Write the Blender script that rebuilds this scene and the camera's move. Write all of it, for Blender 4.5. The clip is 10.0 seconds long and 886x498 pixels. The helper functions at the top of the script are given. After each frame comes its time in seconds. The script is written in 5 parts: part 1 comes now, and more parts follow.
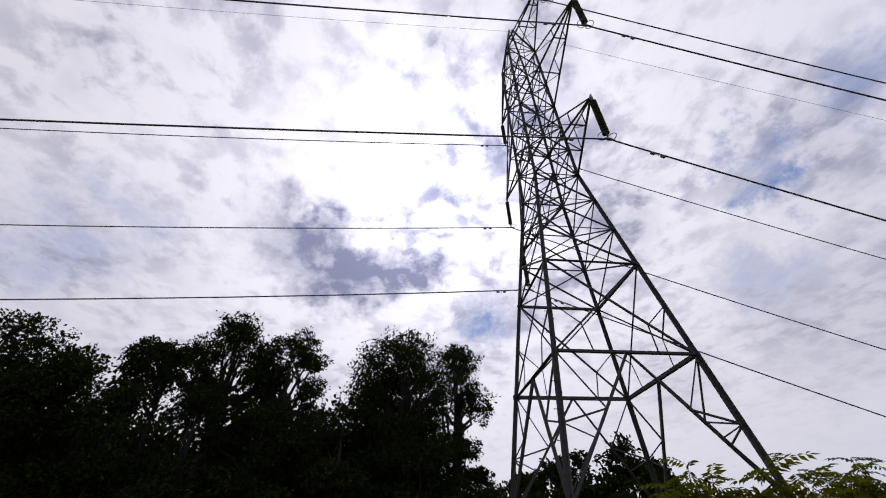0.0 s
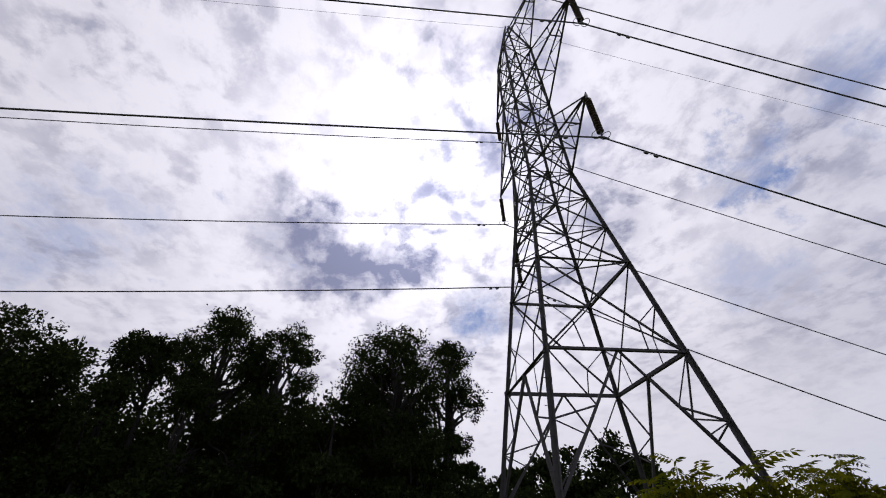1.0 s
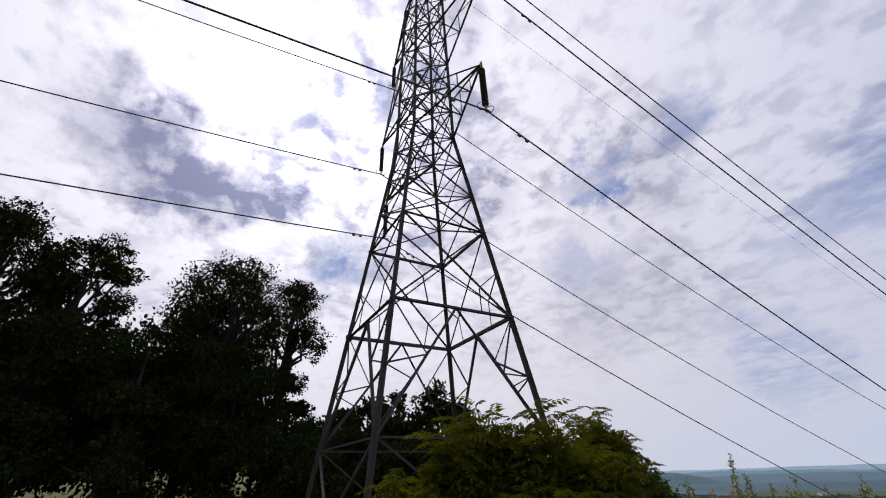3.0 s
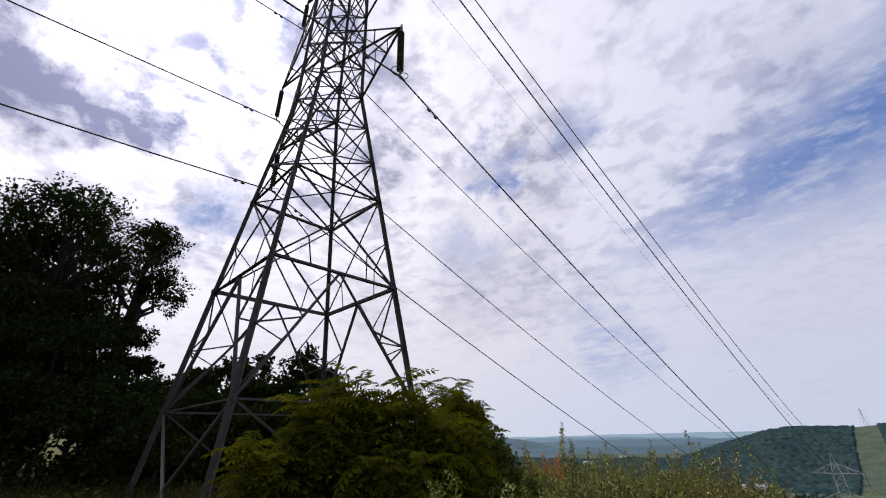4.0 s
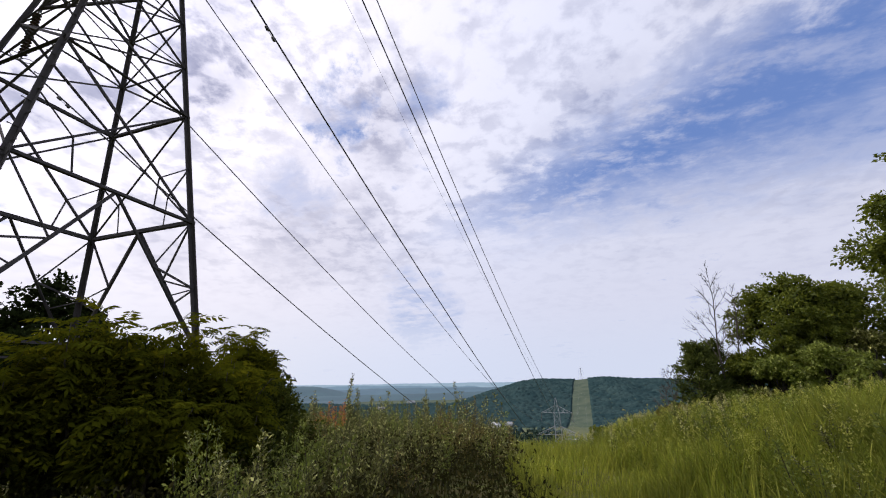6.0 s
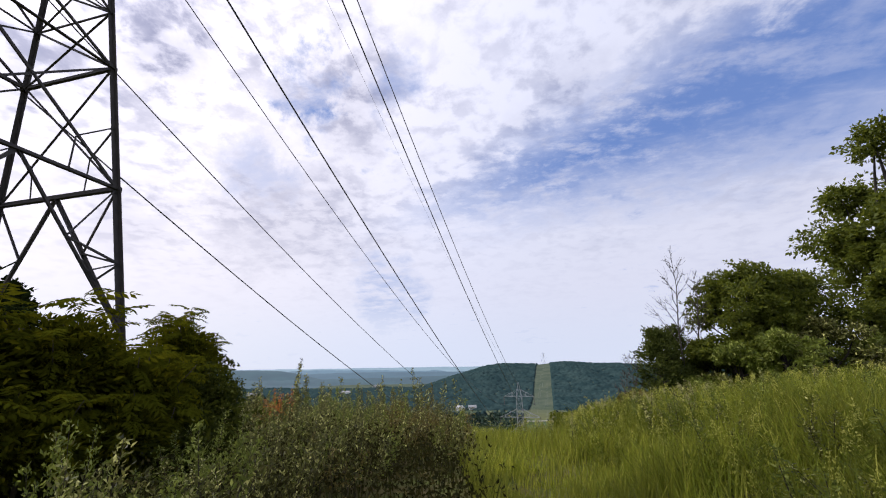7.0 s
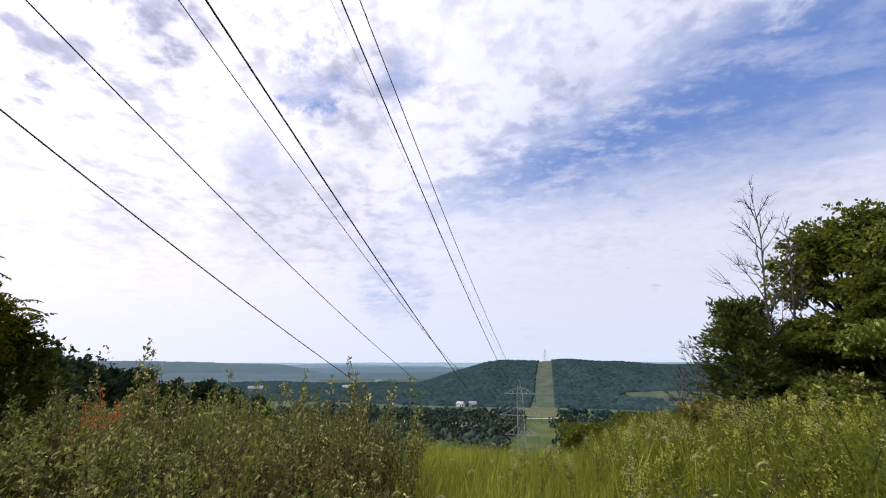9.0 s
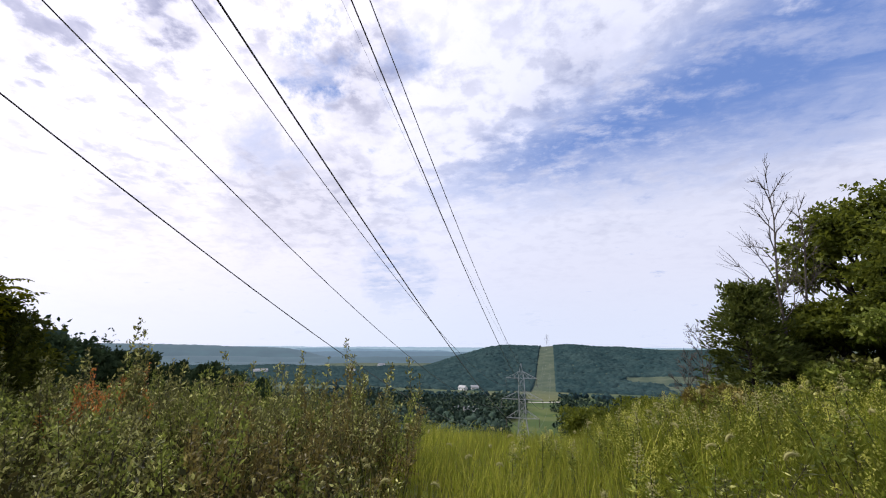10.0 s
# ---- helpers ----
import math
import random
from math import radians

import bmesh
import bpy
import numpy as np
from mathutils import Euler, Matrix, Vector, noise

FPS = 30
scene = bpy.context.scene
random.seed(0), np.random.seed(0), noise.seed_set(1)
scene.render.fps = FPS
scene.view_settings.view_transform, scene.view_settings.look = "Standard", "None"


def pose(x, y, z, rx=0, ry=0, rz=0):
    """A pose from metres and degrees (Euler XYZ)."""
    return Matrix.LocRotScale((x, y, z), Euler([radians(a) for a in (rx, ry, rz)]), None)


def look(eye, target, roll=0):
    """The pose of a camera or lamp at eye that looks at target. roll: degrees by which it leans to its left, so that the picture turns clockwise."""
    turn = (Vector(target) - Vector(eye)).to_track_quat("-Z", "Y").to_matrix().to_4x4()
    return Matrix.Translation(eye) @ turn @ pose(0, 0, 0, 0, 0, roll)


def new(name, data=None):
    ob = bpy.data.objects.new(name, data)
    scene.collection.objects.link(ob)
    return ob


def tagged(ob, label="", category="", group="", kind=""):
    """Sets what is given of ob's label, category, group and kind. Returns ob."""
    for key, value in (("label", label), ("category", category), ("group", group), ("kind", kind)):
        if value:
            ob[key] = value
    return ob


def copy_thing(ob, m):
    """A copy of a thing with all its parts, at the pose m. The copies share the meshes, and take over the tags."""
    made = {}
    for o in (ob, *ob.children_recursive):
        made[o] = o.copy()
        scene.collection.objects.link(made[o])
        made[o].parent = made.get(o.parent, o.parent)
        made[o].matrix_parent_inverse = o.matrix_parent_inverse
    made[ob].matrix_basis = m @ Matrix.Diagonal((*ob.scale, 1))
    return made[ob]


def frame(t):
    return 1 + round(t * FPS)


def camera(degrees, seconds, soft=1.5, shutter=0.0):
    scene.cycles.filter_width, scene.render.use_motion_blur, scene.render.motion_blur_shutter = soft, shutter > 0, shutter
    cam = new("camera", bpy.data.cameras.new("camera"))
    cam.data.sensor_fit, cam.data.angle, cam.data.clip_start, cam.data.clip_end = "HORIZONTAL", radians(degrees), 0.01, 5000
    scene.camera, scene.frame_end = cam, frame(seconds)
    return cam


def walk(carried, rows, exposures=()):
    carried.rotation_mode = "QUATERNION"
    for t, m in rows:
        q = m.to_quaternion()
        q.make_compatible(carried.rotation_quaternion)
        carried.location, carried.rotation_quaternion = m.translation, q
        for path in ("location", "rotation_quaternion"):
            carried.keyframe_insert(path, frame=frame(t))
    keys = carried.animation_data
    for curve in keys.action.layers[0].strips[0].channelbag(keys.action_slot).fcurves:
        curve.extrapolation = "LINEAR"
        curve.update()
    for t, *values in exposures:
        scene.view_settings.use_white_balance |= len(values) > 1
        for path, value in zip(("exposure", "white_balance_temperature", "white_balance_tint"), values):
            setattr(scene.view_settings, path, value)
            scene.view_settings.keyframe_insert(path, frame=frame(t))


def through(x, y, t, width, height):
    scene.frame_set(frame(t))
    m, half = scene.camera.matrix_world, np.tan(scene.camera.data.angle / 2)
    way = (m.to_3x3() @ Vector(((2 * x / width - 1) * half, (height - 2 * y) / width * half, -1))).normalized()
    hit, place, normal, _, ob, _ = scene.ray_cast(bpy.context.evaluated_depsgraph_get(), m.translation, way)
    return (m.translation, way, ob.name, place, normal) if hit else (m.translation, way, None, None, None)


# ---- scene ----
cam = camera(94.95, 10.0, soft=1.1)
# seconds, x, y, z, turn to the left of +y, tilt up, roll
EXPOSURES = [(0.0, -0.72), (1.5, -0.74), (2.5, -0.72), (4.0, -0.55), (5.0, -0.46), (6.0, -0.38), (7.5, -0.28), (9.0, -0.22), (10.0, -0.20)]
ROWS = [
    (0, -0.040, 0.084, 1.745, 83.07, 37.06, -1.30),
    (0.5, -0.053, 0.114, 1.737, 82.78, 37.02, -1.35),
    (1, -0.041, 0.084, 1.753, 81.92, 36.49, -1.31),
    (1.5, -0.029, 0.102, 1.728, 79.69, 35.49, -1.43),
    (2, -0.095, 0.190, 1.692, 75.37, 33.98, -1.53),
    (2.5, -0.082, 0.327, 1.660, 68.79, 31.74, -1.77),
    (4, -0.142, 0.422, 1.616, 43.81, 25.06, -1.37),
    (4.5, -0.066, 0.494, 1.678, 36.30, 23.05, -1.08),
    (5, -0.000, 0.457, 1.622, 29.10, 21.55, -0.89),
    (5.5, 0.075, 0.446, 1.597, 23.03, 20.02, -0.87),
    (6, 0.178, 0.459, 1.642, 18.41, 18.30, -0.87),
    (6.2, 0.191, 0.514, 1.624, 16.90, 17.79, -0.96),
    (7.3, 0.172, 2.502, 1.691, 13.73, 16.05, -0.77),
    (7.5, 0.023, 3.671, 1.605, 13.93, 17.59, -0.64),
    (8, -0.006, 4.921, 1.601, 14.29, 17.53, -0.21),
    (8.5, -0.004, 5.086, 1.593, 13.59, 15.64, -0.15),
    (9, -0.048, 6.069, 1.570, 14.35, 15.67, 0.01),
    (9.5, -0.056, 6.336, 1.553, 14.58, 14.62, 0.17),
    (10, -0.058, 6.356, 1.534, 14.79, 13.63, 0.39),
]
walk(cam, [(t, pose(x, y, z, 90 + up, 0, left) @ pose(0, 0, 0, 0, 0, roll)) for t, x, y, z, left, up, roll in ROWS],
     exposures=EXPOSURES)

# ---------------------------------------------------------------- sky, sun
def direction(left, up):
    """Unit vector for degrees to the left of +y and degrees up."""
    a, e = radians(left), radians(up)
    return Vector((-math.sin(a) * math.cos(e), math.cos(a) * math.cos(e), math.sin(e)))


SUN_LEFT, SUN_UP = 84.0, 47.0
sun_data = bpy.data.lights.new("sun", "SUN")
sun_data.energy, sun_data.angle, sun_data.color = 4.8, radians(5.0), (1.0, 0.94, 0.84)
sun = new("sun", sun_data)
sun.matrix_world = look(direction(SUN_LEFT, SUN_UP) * 100, (0, 0, 0))


class Nodes:
    """Short hand for building a node tree."""

    def __init__(self, tree):
        self.tree = tree
        tree.nodes.clear()

    def add(self, kind, props=None, **inputs):
        node = self.tree.nodes.new(kind)
        for key, value in (props or {}).items():
            if key == "operation":
                node.operation = value
            elif key == "use_clamp":
                node.use_clamp = value
            elif key == "interpolation_type":
                node.interpolation_type = value
            elif key == "data_type":
                node.data_type = value
            elif key == "vector_type":
                node.vector_type = value
        for key, value in inputs.items():
            self.put(node, key, value)
        return node

    def put(self, node, key, value):
        slot = node.inputs[int(key[1:])] if key[0] == "i" and key[1:].isdigit() else node.inputs[key.replace("_", " ")]
        if isinstance(value, bpy.types.NodeSocket):
            self.tree.links.new(value, slot)
        elif isinstance(value, bpy.types.Node):
            self.tree.links.new(value.outputs[0], slot)
        else:
            slot.default_value = value

    def math(self, op, a, b=0.0, c=0.0, clamp=False):
        return self.add("ShaderNodeMath", {"operation": op, "use_clamp": clamp}, i0=a, i1=b, i2=c).outputs[0]

    def step(self, value, lo, hi, out_lo=0.0, out_hi=1.0):
        n = self.add("ShaderNodeMapRange", {"interpolation_type": "SMOOTHSTEP"}, i0=value, i1=lo, i2=hi, i3=out_lo, i4=out_hi)
        return n.outputs[0]

    def mix(self, fac, a, b):
        n = self.add("ShaderNodeMix", {"data_type": "RGBA"}, i0=fac)
        self.put(n, "i6", a)
        self.put(n, "i7", b)
        return n.outputs[2]

    def noise(self, vector, scale, detail=4.0, rough=0.55, warp=0.0):
        return self.add("ShaderNodeTexNoise", None, Vector=vector, Scale=scale, Detail=detail, Roughness=rough, Distortion=warp)


def build_world():
    world = bpy.data.worlds.new("sky")
    scene.world = world
    world.use_nodes = True
    n = Nodes(world.node_tree)
    way = n.add("ShaderNodeTexCoord").outputs["Generated"]
    xyz = n.add("ShaderNodeSeparateXYZ", None, Vector=way)
    up = n.math("MAXIMUM", xyz.outputs[2], 0.0)
    flat = n.add("ShaderNodeCombineXYZ", None, X=n.math("DIVIDE", xyz.outputs[0], n.math("ADD", up, 0.16)),
                 Y=n.math("DIVIDE", xyz.outputs[1], n.math("ADD", up, 0.16)), Z=0.0).outputs[0]
    turned = n.add("ShaderNodeMapping", {"vector_type": "POINT"}, Vector=flat, Rotation=(0, 0, radians(28)), Scale=(0.8, 1.7, 1.0)).outputs[0]

    def near(left, up_deg, inner, outer):
        """1 within inner degrees of a direction, 0 beyond outer."""
        dot = n.add("ShaderNodeVectorMath", {"operation": "DOT_PRODUCT"}, i0=warped, i1=direction(left, up_deg)).outputs["Value"]
        return n.step(dot, math.cos(radians(outer)), math.cos(radians(inner)))

    wobble = n.noise(way, 4.0, 7.0, 0.66)
    shift = n.add("ShaderNodeVectorMath", {"operation": "SUBTRACT"}, i0=wobble.outputs["Color"], i1=(0.5, 0.5, 0.5)).outputs[0]
    shift = n.add("ShaderNodeVectorMath", {"operation": "SCALE"}, i0=shift, Scale=0.42).outputs[0]
    warped = n.add("ShaderNodeVectorMath", {"operation": "ADD"}, i0=way, i1=shift).outputs[0]
    warped = n.add("ShaderNodeVectorMath", {"operation": "NORMALIZE"}, i0=warped).outputs[0]

    sky = n.add("ShaderNodeTexSky")
    sky.sky_type, sky.sun_disc = "NISHITA", False
    sky.sun_elevation, sky.sun_rotation = radians(SUN_UP), radians(-SUN_LEFT)
    sky.air_density, sky.dust_density, sky.ozone_density = 1.0, 0.6, 1.6
    blue = n.add("ShaderNodeVectorMath", {"operation": "SCALE"}, i0=sky.outputs[0], Scale=SKY_STRENGTH).outputs[0]

    fresh = n.mix(0.70, blue, (0.20, 0.335, 0.82, 1))
    coarse = n.noise(flat, 1.25, 7.0, 0.60, 0.15).outputs[0]
    puff = n.noise(flat, 15.0, 6.0, 0.66, 0.3).outputs[0]
    mottle = n.noise(flat, 7.5, 6.0, 0.62, 0.2).outputs[0]
    streak = n.noise(turned, 2.1, 8.0, 0.66, 0.12).outputs[0]
    high = xyz.outputs[2]
    # the deck of cloud ends along a line; beyond it the sky is blue with drifting wisps
    side = n.add("ShaderNodeVectorMath", {"operation": "DOT_PRODUCT"}, i0=way, i1=(0.432, 0.5015, -0.7495)).outputs["Value"]
    side = n.math("ADD", side, n.math("ADD", n.math("MULTIPLY", n.math("SUBTRACT", streak, 0.5), 0.34), n.math("MULTIPLY", n.math("SUBTRACT", mottle, 0.5), 0.30)))
    open_sky = n.math("MULTIPLY", n.step(side, -0.02, 0.12), n.step(n.math("ADD", high, n.math("MULTIPLY", n.math("SUBTRACT", streak, 0.5), 0.3)), 0.27, 0.46))
    wisp = n.step(n.math("ADD", n.math("MULTIPLY", streak, 0.65), n.math("MULTIPLY", mottle, 0.35)), 0.45, 0.61, 0.0, 0.82)
    wisp = n.math("MULTIPLY", wisp, n.step(xyz.outputs[0], 0.62, 0.15, 0.3, 1.0))
    cloud = n.math("SUBTRACT", 1.0, n.math("MULTIPLY", open_sky, n.math("SUBTRACT", 1.0, wisp)))
    # thin places and holes in the deck
    hole = n.step(n.math("ADD", n.math("MULTIPLY", coarse, 0.55), n.math("MULTIPLY", mottle, 0.45)), 0.42, 0.30, 0.0, 0.75)
    ragged = n.step(n.math("ADD", n.math("MULTIPLY", mottle, 0.5), n.math("MULTIPLY", streak, 0.5)), 0.62, 0.40)
    for left, up_deg, inner, outer, amount in OPENINGS:
        hole = n.math("MAXIMUM", hole, n.math("MULTIPLY", near(left, up_deg, inner, outer), n.math("MULTIPLY", ragged, amount)))
    cloud = n.math("MULTIPLY", cloud, n.math("SUBTRACT", 1.0, hole))
    cloud = n.math("MAXIMUM", cloud, n.step(high, 0.26, 0.06, 0.0, 0.92))

    # thick parts of the cloud are greyer and violet, thin parts white
    toward = n.add("ShaderNodeVectorMath", {"operation": "DOT_PRODUCT"}, i0=way, i1=direction(SUN_LEFT + 12, 30)).outputs["Value"]
    grey = n.math("ADD", n.step(coarse, 0.50, 0.66, 0.0, 0.70), n.math("MULTIPLY", n.step(n.math("ADD", n.math("MULTIPLY", mottle, 0.68), n.math("MULTIPLY", puff, 0.32)), 0.45, 0.62, 0.0, 0.95), n.step(coarse, 0.34, 0.58, 0.1, 1.0)))
    grey = n.math("MULTIPLY", grey, n.step(high, 0.10, 0.55, 0.10, 0.90))
    grey = n.math("MULTIPLY", grey, n.step(toward, 0.1, 0.9, 0.42, 0.66))
    for left, up_deg, inner, outer, amount in GREY_CLOUDS:
        grey = n.math("ADD", grey, n.math("MULTIPLY", near(left, up_deg, inner, outer), n.math("MULTIPLY", amount, n.step(mottle, 0.32, 0.58, 0.5, 1.0))))
    grey = n.math("MINIMUM", grey, 1.0)
    body = n.mix(grey, (0.86, 0.835, 0.94, 1), (0.27, 0.285, 0.44, 1))
    body = n.mix(n.step(high, 0.20, 0.0), body, (0.82, 0.84, 0.96, 1))
    body = n.mix(n.step(toward, 0.75, 0.1, 0.0, 1.0), body, n.add("ShaderNodeVectorMath", {"operation": "MULTIPLY"}, i0=body, i1=(1.04, 1.10, 1.19)).outputs[0])
    glow = n.add("ShaderNodeVectorMath", {"operation": "DOT_PRODUCT"}, i0=way, i1=direction(SUN_LEFT, SUN_UP)).outputs["Value"]
    glow = n.math("MAXIMUM", glow, 0.0)
    halo = n.math("ADD", n.math("MULTIPLY", n.math("POWER", glow, 2.5), 0.95), n.math("MULTIPLY", n.math("POWER", glow, 40.0), 1.6))
    gain = n.math("ADD", 1.0, n.math("MULTIPLY", halo, n.math("SUBTRACT", 1.0, n.math("MULTIPLY", grey, 0.35))))
    lit = n.add("ShaderNodeVectorMath", {"operation": "SCALE"}, i0=body, Scale=gain).outputs[0]
    colour = n.mix(cloud, fresh, lit)
    back = n.add("ShaderNodeBackground", None, Color=colour, Strength=1.0)
    n.add("ShaderNodeOutputWorld", None, Surface=back.outputs[0])


SKY_STRENGTH = 0.165
OPENINGS = [(35, 37, 0.5, 4.2, 1.0), (75.5, 27.0, 0.5, 7, 1.0), (22, 11.5, 1, 7, 0.5), (20, 38, 1, 6, 0.7), (132, 30, 2, 9, 0.5), (40, 24, 1, 6, 0.4)]
GREY_CLOUDS = [(89, 36.4, 0, 5, 0.42), (94, 35.8, 1, 7, 0.5), (99, 35.8, 1, 7.5, 0.52), (105, 36.4, 0, 8, 0.4), (110, 36.8, 0, 7, 0.22), (128, 27, 0, 12, 0.12), (36, 20, 0, 11, 0.3), (28, 36, 0, 9, 0.3)]
build_world()


# ---------------------------------------------------------------- materials
def material(name):
    m = bpy.data.materials.new(name)
    m.use_nodes = True
    return m, Nodes(m.node_tree)


def leaf_material(name, dark, mid, light, through=0.35, rough=0.45, spot=None, translucent=True, patchy=0.55, sheen=0.18, pale=0.80):
    """Leaves that vary one by one, dull green to pale, and let some light through."""
    m, n = material(name)
    geo = n.add("ShaderNodeNewGeometry")
    chance = geo.outputs["Random Per Island"]
    big = n.noise(n.add("ShaderNodeTexCoord").outputs["Object"], 0.9, 3.0)
    c = n.mix(n.step(chance, 0.0, 0.75), (*dark, 1), (*mid, 1))
    c = n.mix(n.step(chance, pale, 1.0, 0.0, 0.95), c, (*light, 1))
    c = n.mix(n.step(big.outputs[0], 0.40, 0.64, 0.0, patchy), c, (*dark, 1))
    if spot:
        c = n.mix(n.math("GREATER_THAN", n.math("FRACT", n.math("MULTIPLY", chance, 37.0)), 0.86), c, (*spot, 1))
    s = n.add("ShaderNodeBsdfPrincipled", None, Base_Color=c, Roughness=rough, Specular_IOR_Level=sheen)
    if translucent:
        t = n.add("ShaderNodeBsdfTranslucent", None, Color=n.mix(0.5, c, (*light, 1)))
        s = n.add("ShaderNodeMixShader", None, i0=through, i1=s.outputs[0], i2=t.outputs[0])
    n.add("ShaderNodeOutputMaterial", None, Surface=s.outputs[0])
    return m


def surface(name, a, b, scale=6.0, rough=0.8, metal=0.0, bump=0.25, fine=40.0, stain=None, sheen=0.5):
    """Two tones mixed at two scales, with a fine relief."""
    m, n = material(name)
    at = n.add("ShaderNodeTexCoord").outputs["Object"]
    large, small = n.noise(at, scale, 5.0), n.noise(at, fine, 4.0)
    c = n.mix(n.step(large.outputs[0], 0.3, 0.7), (*a, 1), (*b, 1))
    c = n.mix(n.step(small.outputs[0], 0.35, 0.75, 0.0, 0.5), c, (*[x * 0.55 for x in a], 1))
    if stain:
        c = n.mix(n.step(n.noise(at, scale * 2.3, 5.0, 0.7).outputs[0], 0.58, 0.72, 0.0, 0.7), c, (*stain, 1))
    relief = n.add("ShaderNodeBump", None, Height=small.outputs[0], Strength=bump, Distance=0.02)
    s = n.add("ShaderNodeBsdfPrincipled", None, Base_Color=c, Roughness=n.step(large.outputs[0], 0.2, 0.8, rough - 0.1, min(1.0, rough + 0.1)),
              Metallic=metal, Specular_IOR_Level=sheen, Normal=relief.outputs[0])
    n.add("ShaderNodeOutputMaterial", None, Surface=s.outputs[0])
    return m


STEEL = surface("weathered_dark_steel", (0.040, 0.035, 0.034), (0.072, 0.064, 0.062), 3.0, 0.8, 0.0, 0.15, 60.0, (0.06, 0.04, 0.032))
# same steel as the near tower's, its colour lightened as if sunlit
SUNLIT_STEEL = surface("steel_painted_sunlit", (0.42, 0.43, 0.45), (0.55, 0.56, 0.58), 3.0, 0.5, 0.1, 0.1, 60.0)
FITTING = surface("dark_steel_fitting", (0.10, 0.10, 0.10), (0.17, 0.16, 0.16), 8.0, 0.5, 0.6, 0.1)
PORCELAIN = surface("brown_glazed_porcelain", (0.045, 0.024, 0.018), (0.07, 0.038, 0.028), 9.0, 0.25, 0.0, 0.05)
CABLE = surface("weathered_aluminium_cable", (0.05, 0.05, 0.055), (0.09, 0.09, 0.095), 4.0, 0.55, 0.4, 0.1)
GROUND_WIRE = surface("thin_steel_wire", (0.25, 0.25, 0.27), (0.34, 0.34, 0.36), 4.0, 0.5, 0.5, 0.1)
# the backlit shade of the trunks is put into this bark colour
BARK = surface("bark_dark_as_backlit", (0.014, 0.011, 0.009), (0.030, 0.024, 0.019), 2.5, 0.95, 0.0, 0.8, 22.0)
DEAD_BARK = surface("grey_dead_wood", (0.055, 0.046, 0.040), (0.105, 0.088, 0.078), 3.0, 0.9, 0.0, 0.6, 30.0)
STEM = surface("green_brown_stem", (0.030, 0.026, 0.012), (0.052, 0.040, 0.022), 6.0, 0.85, 0.0, 0.2)
# near-black leaves: the wood's backlit darkness is in their colour
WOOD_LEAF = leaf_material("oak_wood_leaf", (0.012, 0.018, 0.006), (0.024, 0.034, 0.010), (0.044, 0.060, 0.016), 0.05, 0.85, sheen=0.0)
SPUR_LEAF = leaf_material("spur_tree_leaf", (0.020, 0.036, 0.018), (0.036, 0.056, 0.028), (0.056, 0.078, 0.038), 0.1, 0.85, sheen=0.0)
SUMAC_LEAF = leaf_material("pinnate_sapling_leaf", (0.021, 0.027, 0.003), (0.068, 0.076, 0.006), (0.22, 0.205, 0.012), 0.30, 0.7, sheen=0.0)
# palest leaves are painted glints, darkest ones painted shade in the gaps
SHRUB_LEAF = leaf_material("grey_willow_leaf_glints", (0.008, 0.011, 0.002), (0.068, 0.082, 0.008), (0.74, 0.72, 0.26), 0.20, 0.45, sheen=0.14, pale=0.70, patchy=0.75)
RUST_LEAF = leaf_material("rust_red_leaf", (0.20, 0.060, 0.014), (0.44, 0.15, 0.03), (0.60, 0.28, 0.09), 0.4, patchy=0.3)
BROWN_LEAF = leaf_material("browning_leaf", (0.032, 0.025, 0.005), (0.128, 0.100, 0.020), (0.46, 0.38, 0.13), 0.25, patchy=0.4)
BANK_LEAF = leaf_material("bank_tree_leaf", (0.045, 0.062, 0.006), (0.100, 0.125, 0.014), (0.23, 0.25, 0.034), 0.42, 0.6)
THICKET_LEAF = leaf_material("thicket_leaf", (0.018, 0.026, 0.004), (0.044, 0.056, 0.007), (0.105, 0.115, 0.018), 0.25, 0.7, sheen=0.03)
WEED_LEAF = leaf_material("fresh_weed_leaf", (0.035, 0.052, 0.004), (0.125, 0.165, 0.016), (0.42, 0.46, 0.12), 0.35, 0.55, patchy=0.4)
CEDAR_LEAF = leaf_material("cedar_foliage", (0.040, 0.056, 0.010), (0.078, 0.100, 0.018), (0.16, 0.18, 0.04), 0.25, 0.7)
# dark patches in the blade colour stand in for shading
GRASS_BLADE = leaf_material("long_yellow_green_grass", (0.052, 0.074, 0.003), (0.190, 0.240, 0.012), (0.54, 0.52, 0.09), 0.45, 0.6, None, True, 0.85)
SEED_HEAD = leaf_material("pale_seed_head", (0.26, 0.25, 0.09), (0.40, 0.38, 0.16), (0.60, 0.56, 0.28), 0.35, 0.7)
GOLDENROD = leaf_material("goldenrod_flower", (0.30, 0.32, 0.05), (0.48, 0.47, 0.09), (0.66, 0.62, 0.18), 0.35, 0.7)
FAR_LEAF = leaf_material("far_wood_canopy", (0.018, 0.036, 0.026), (0.032, 0.058, 0.040), (0.058, 0.088, 0.052), 0.0, 0.9, None, False)
WHITE_PAINT = surface("white_painted_siding", (0.72, 0.72, 0.70), (0.82, 0.82, 0.80), 1.0, 0.6, 0.0, 0.1)
GRAVEL = surface("pale_gravel", (0.34, 0.33, 0.29), (0.46, 0.44, 0.39), 0.2, 0.9, 0.0, 0.2, 4.0)
GREY_ROOF = surface("grey_metal_roof", (0.22, 0.23, 0.25), (0.32, 0.33, 0.35), 0.6, 0.5, 0.2, 0.1)


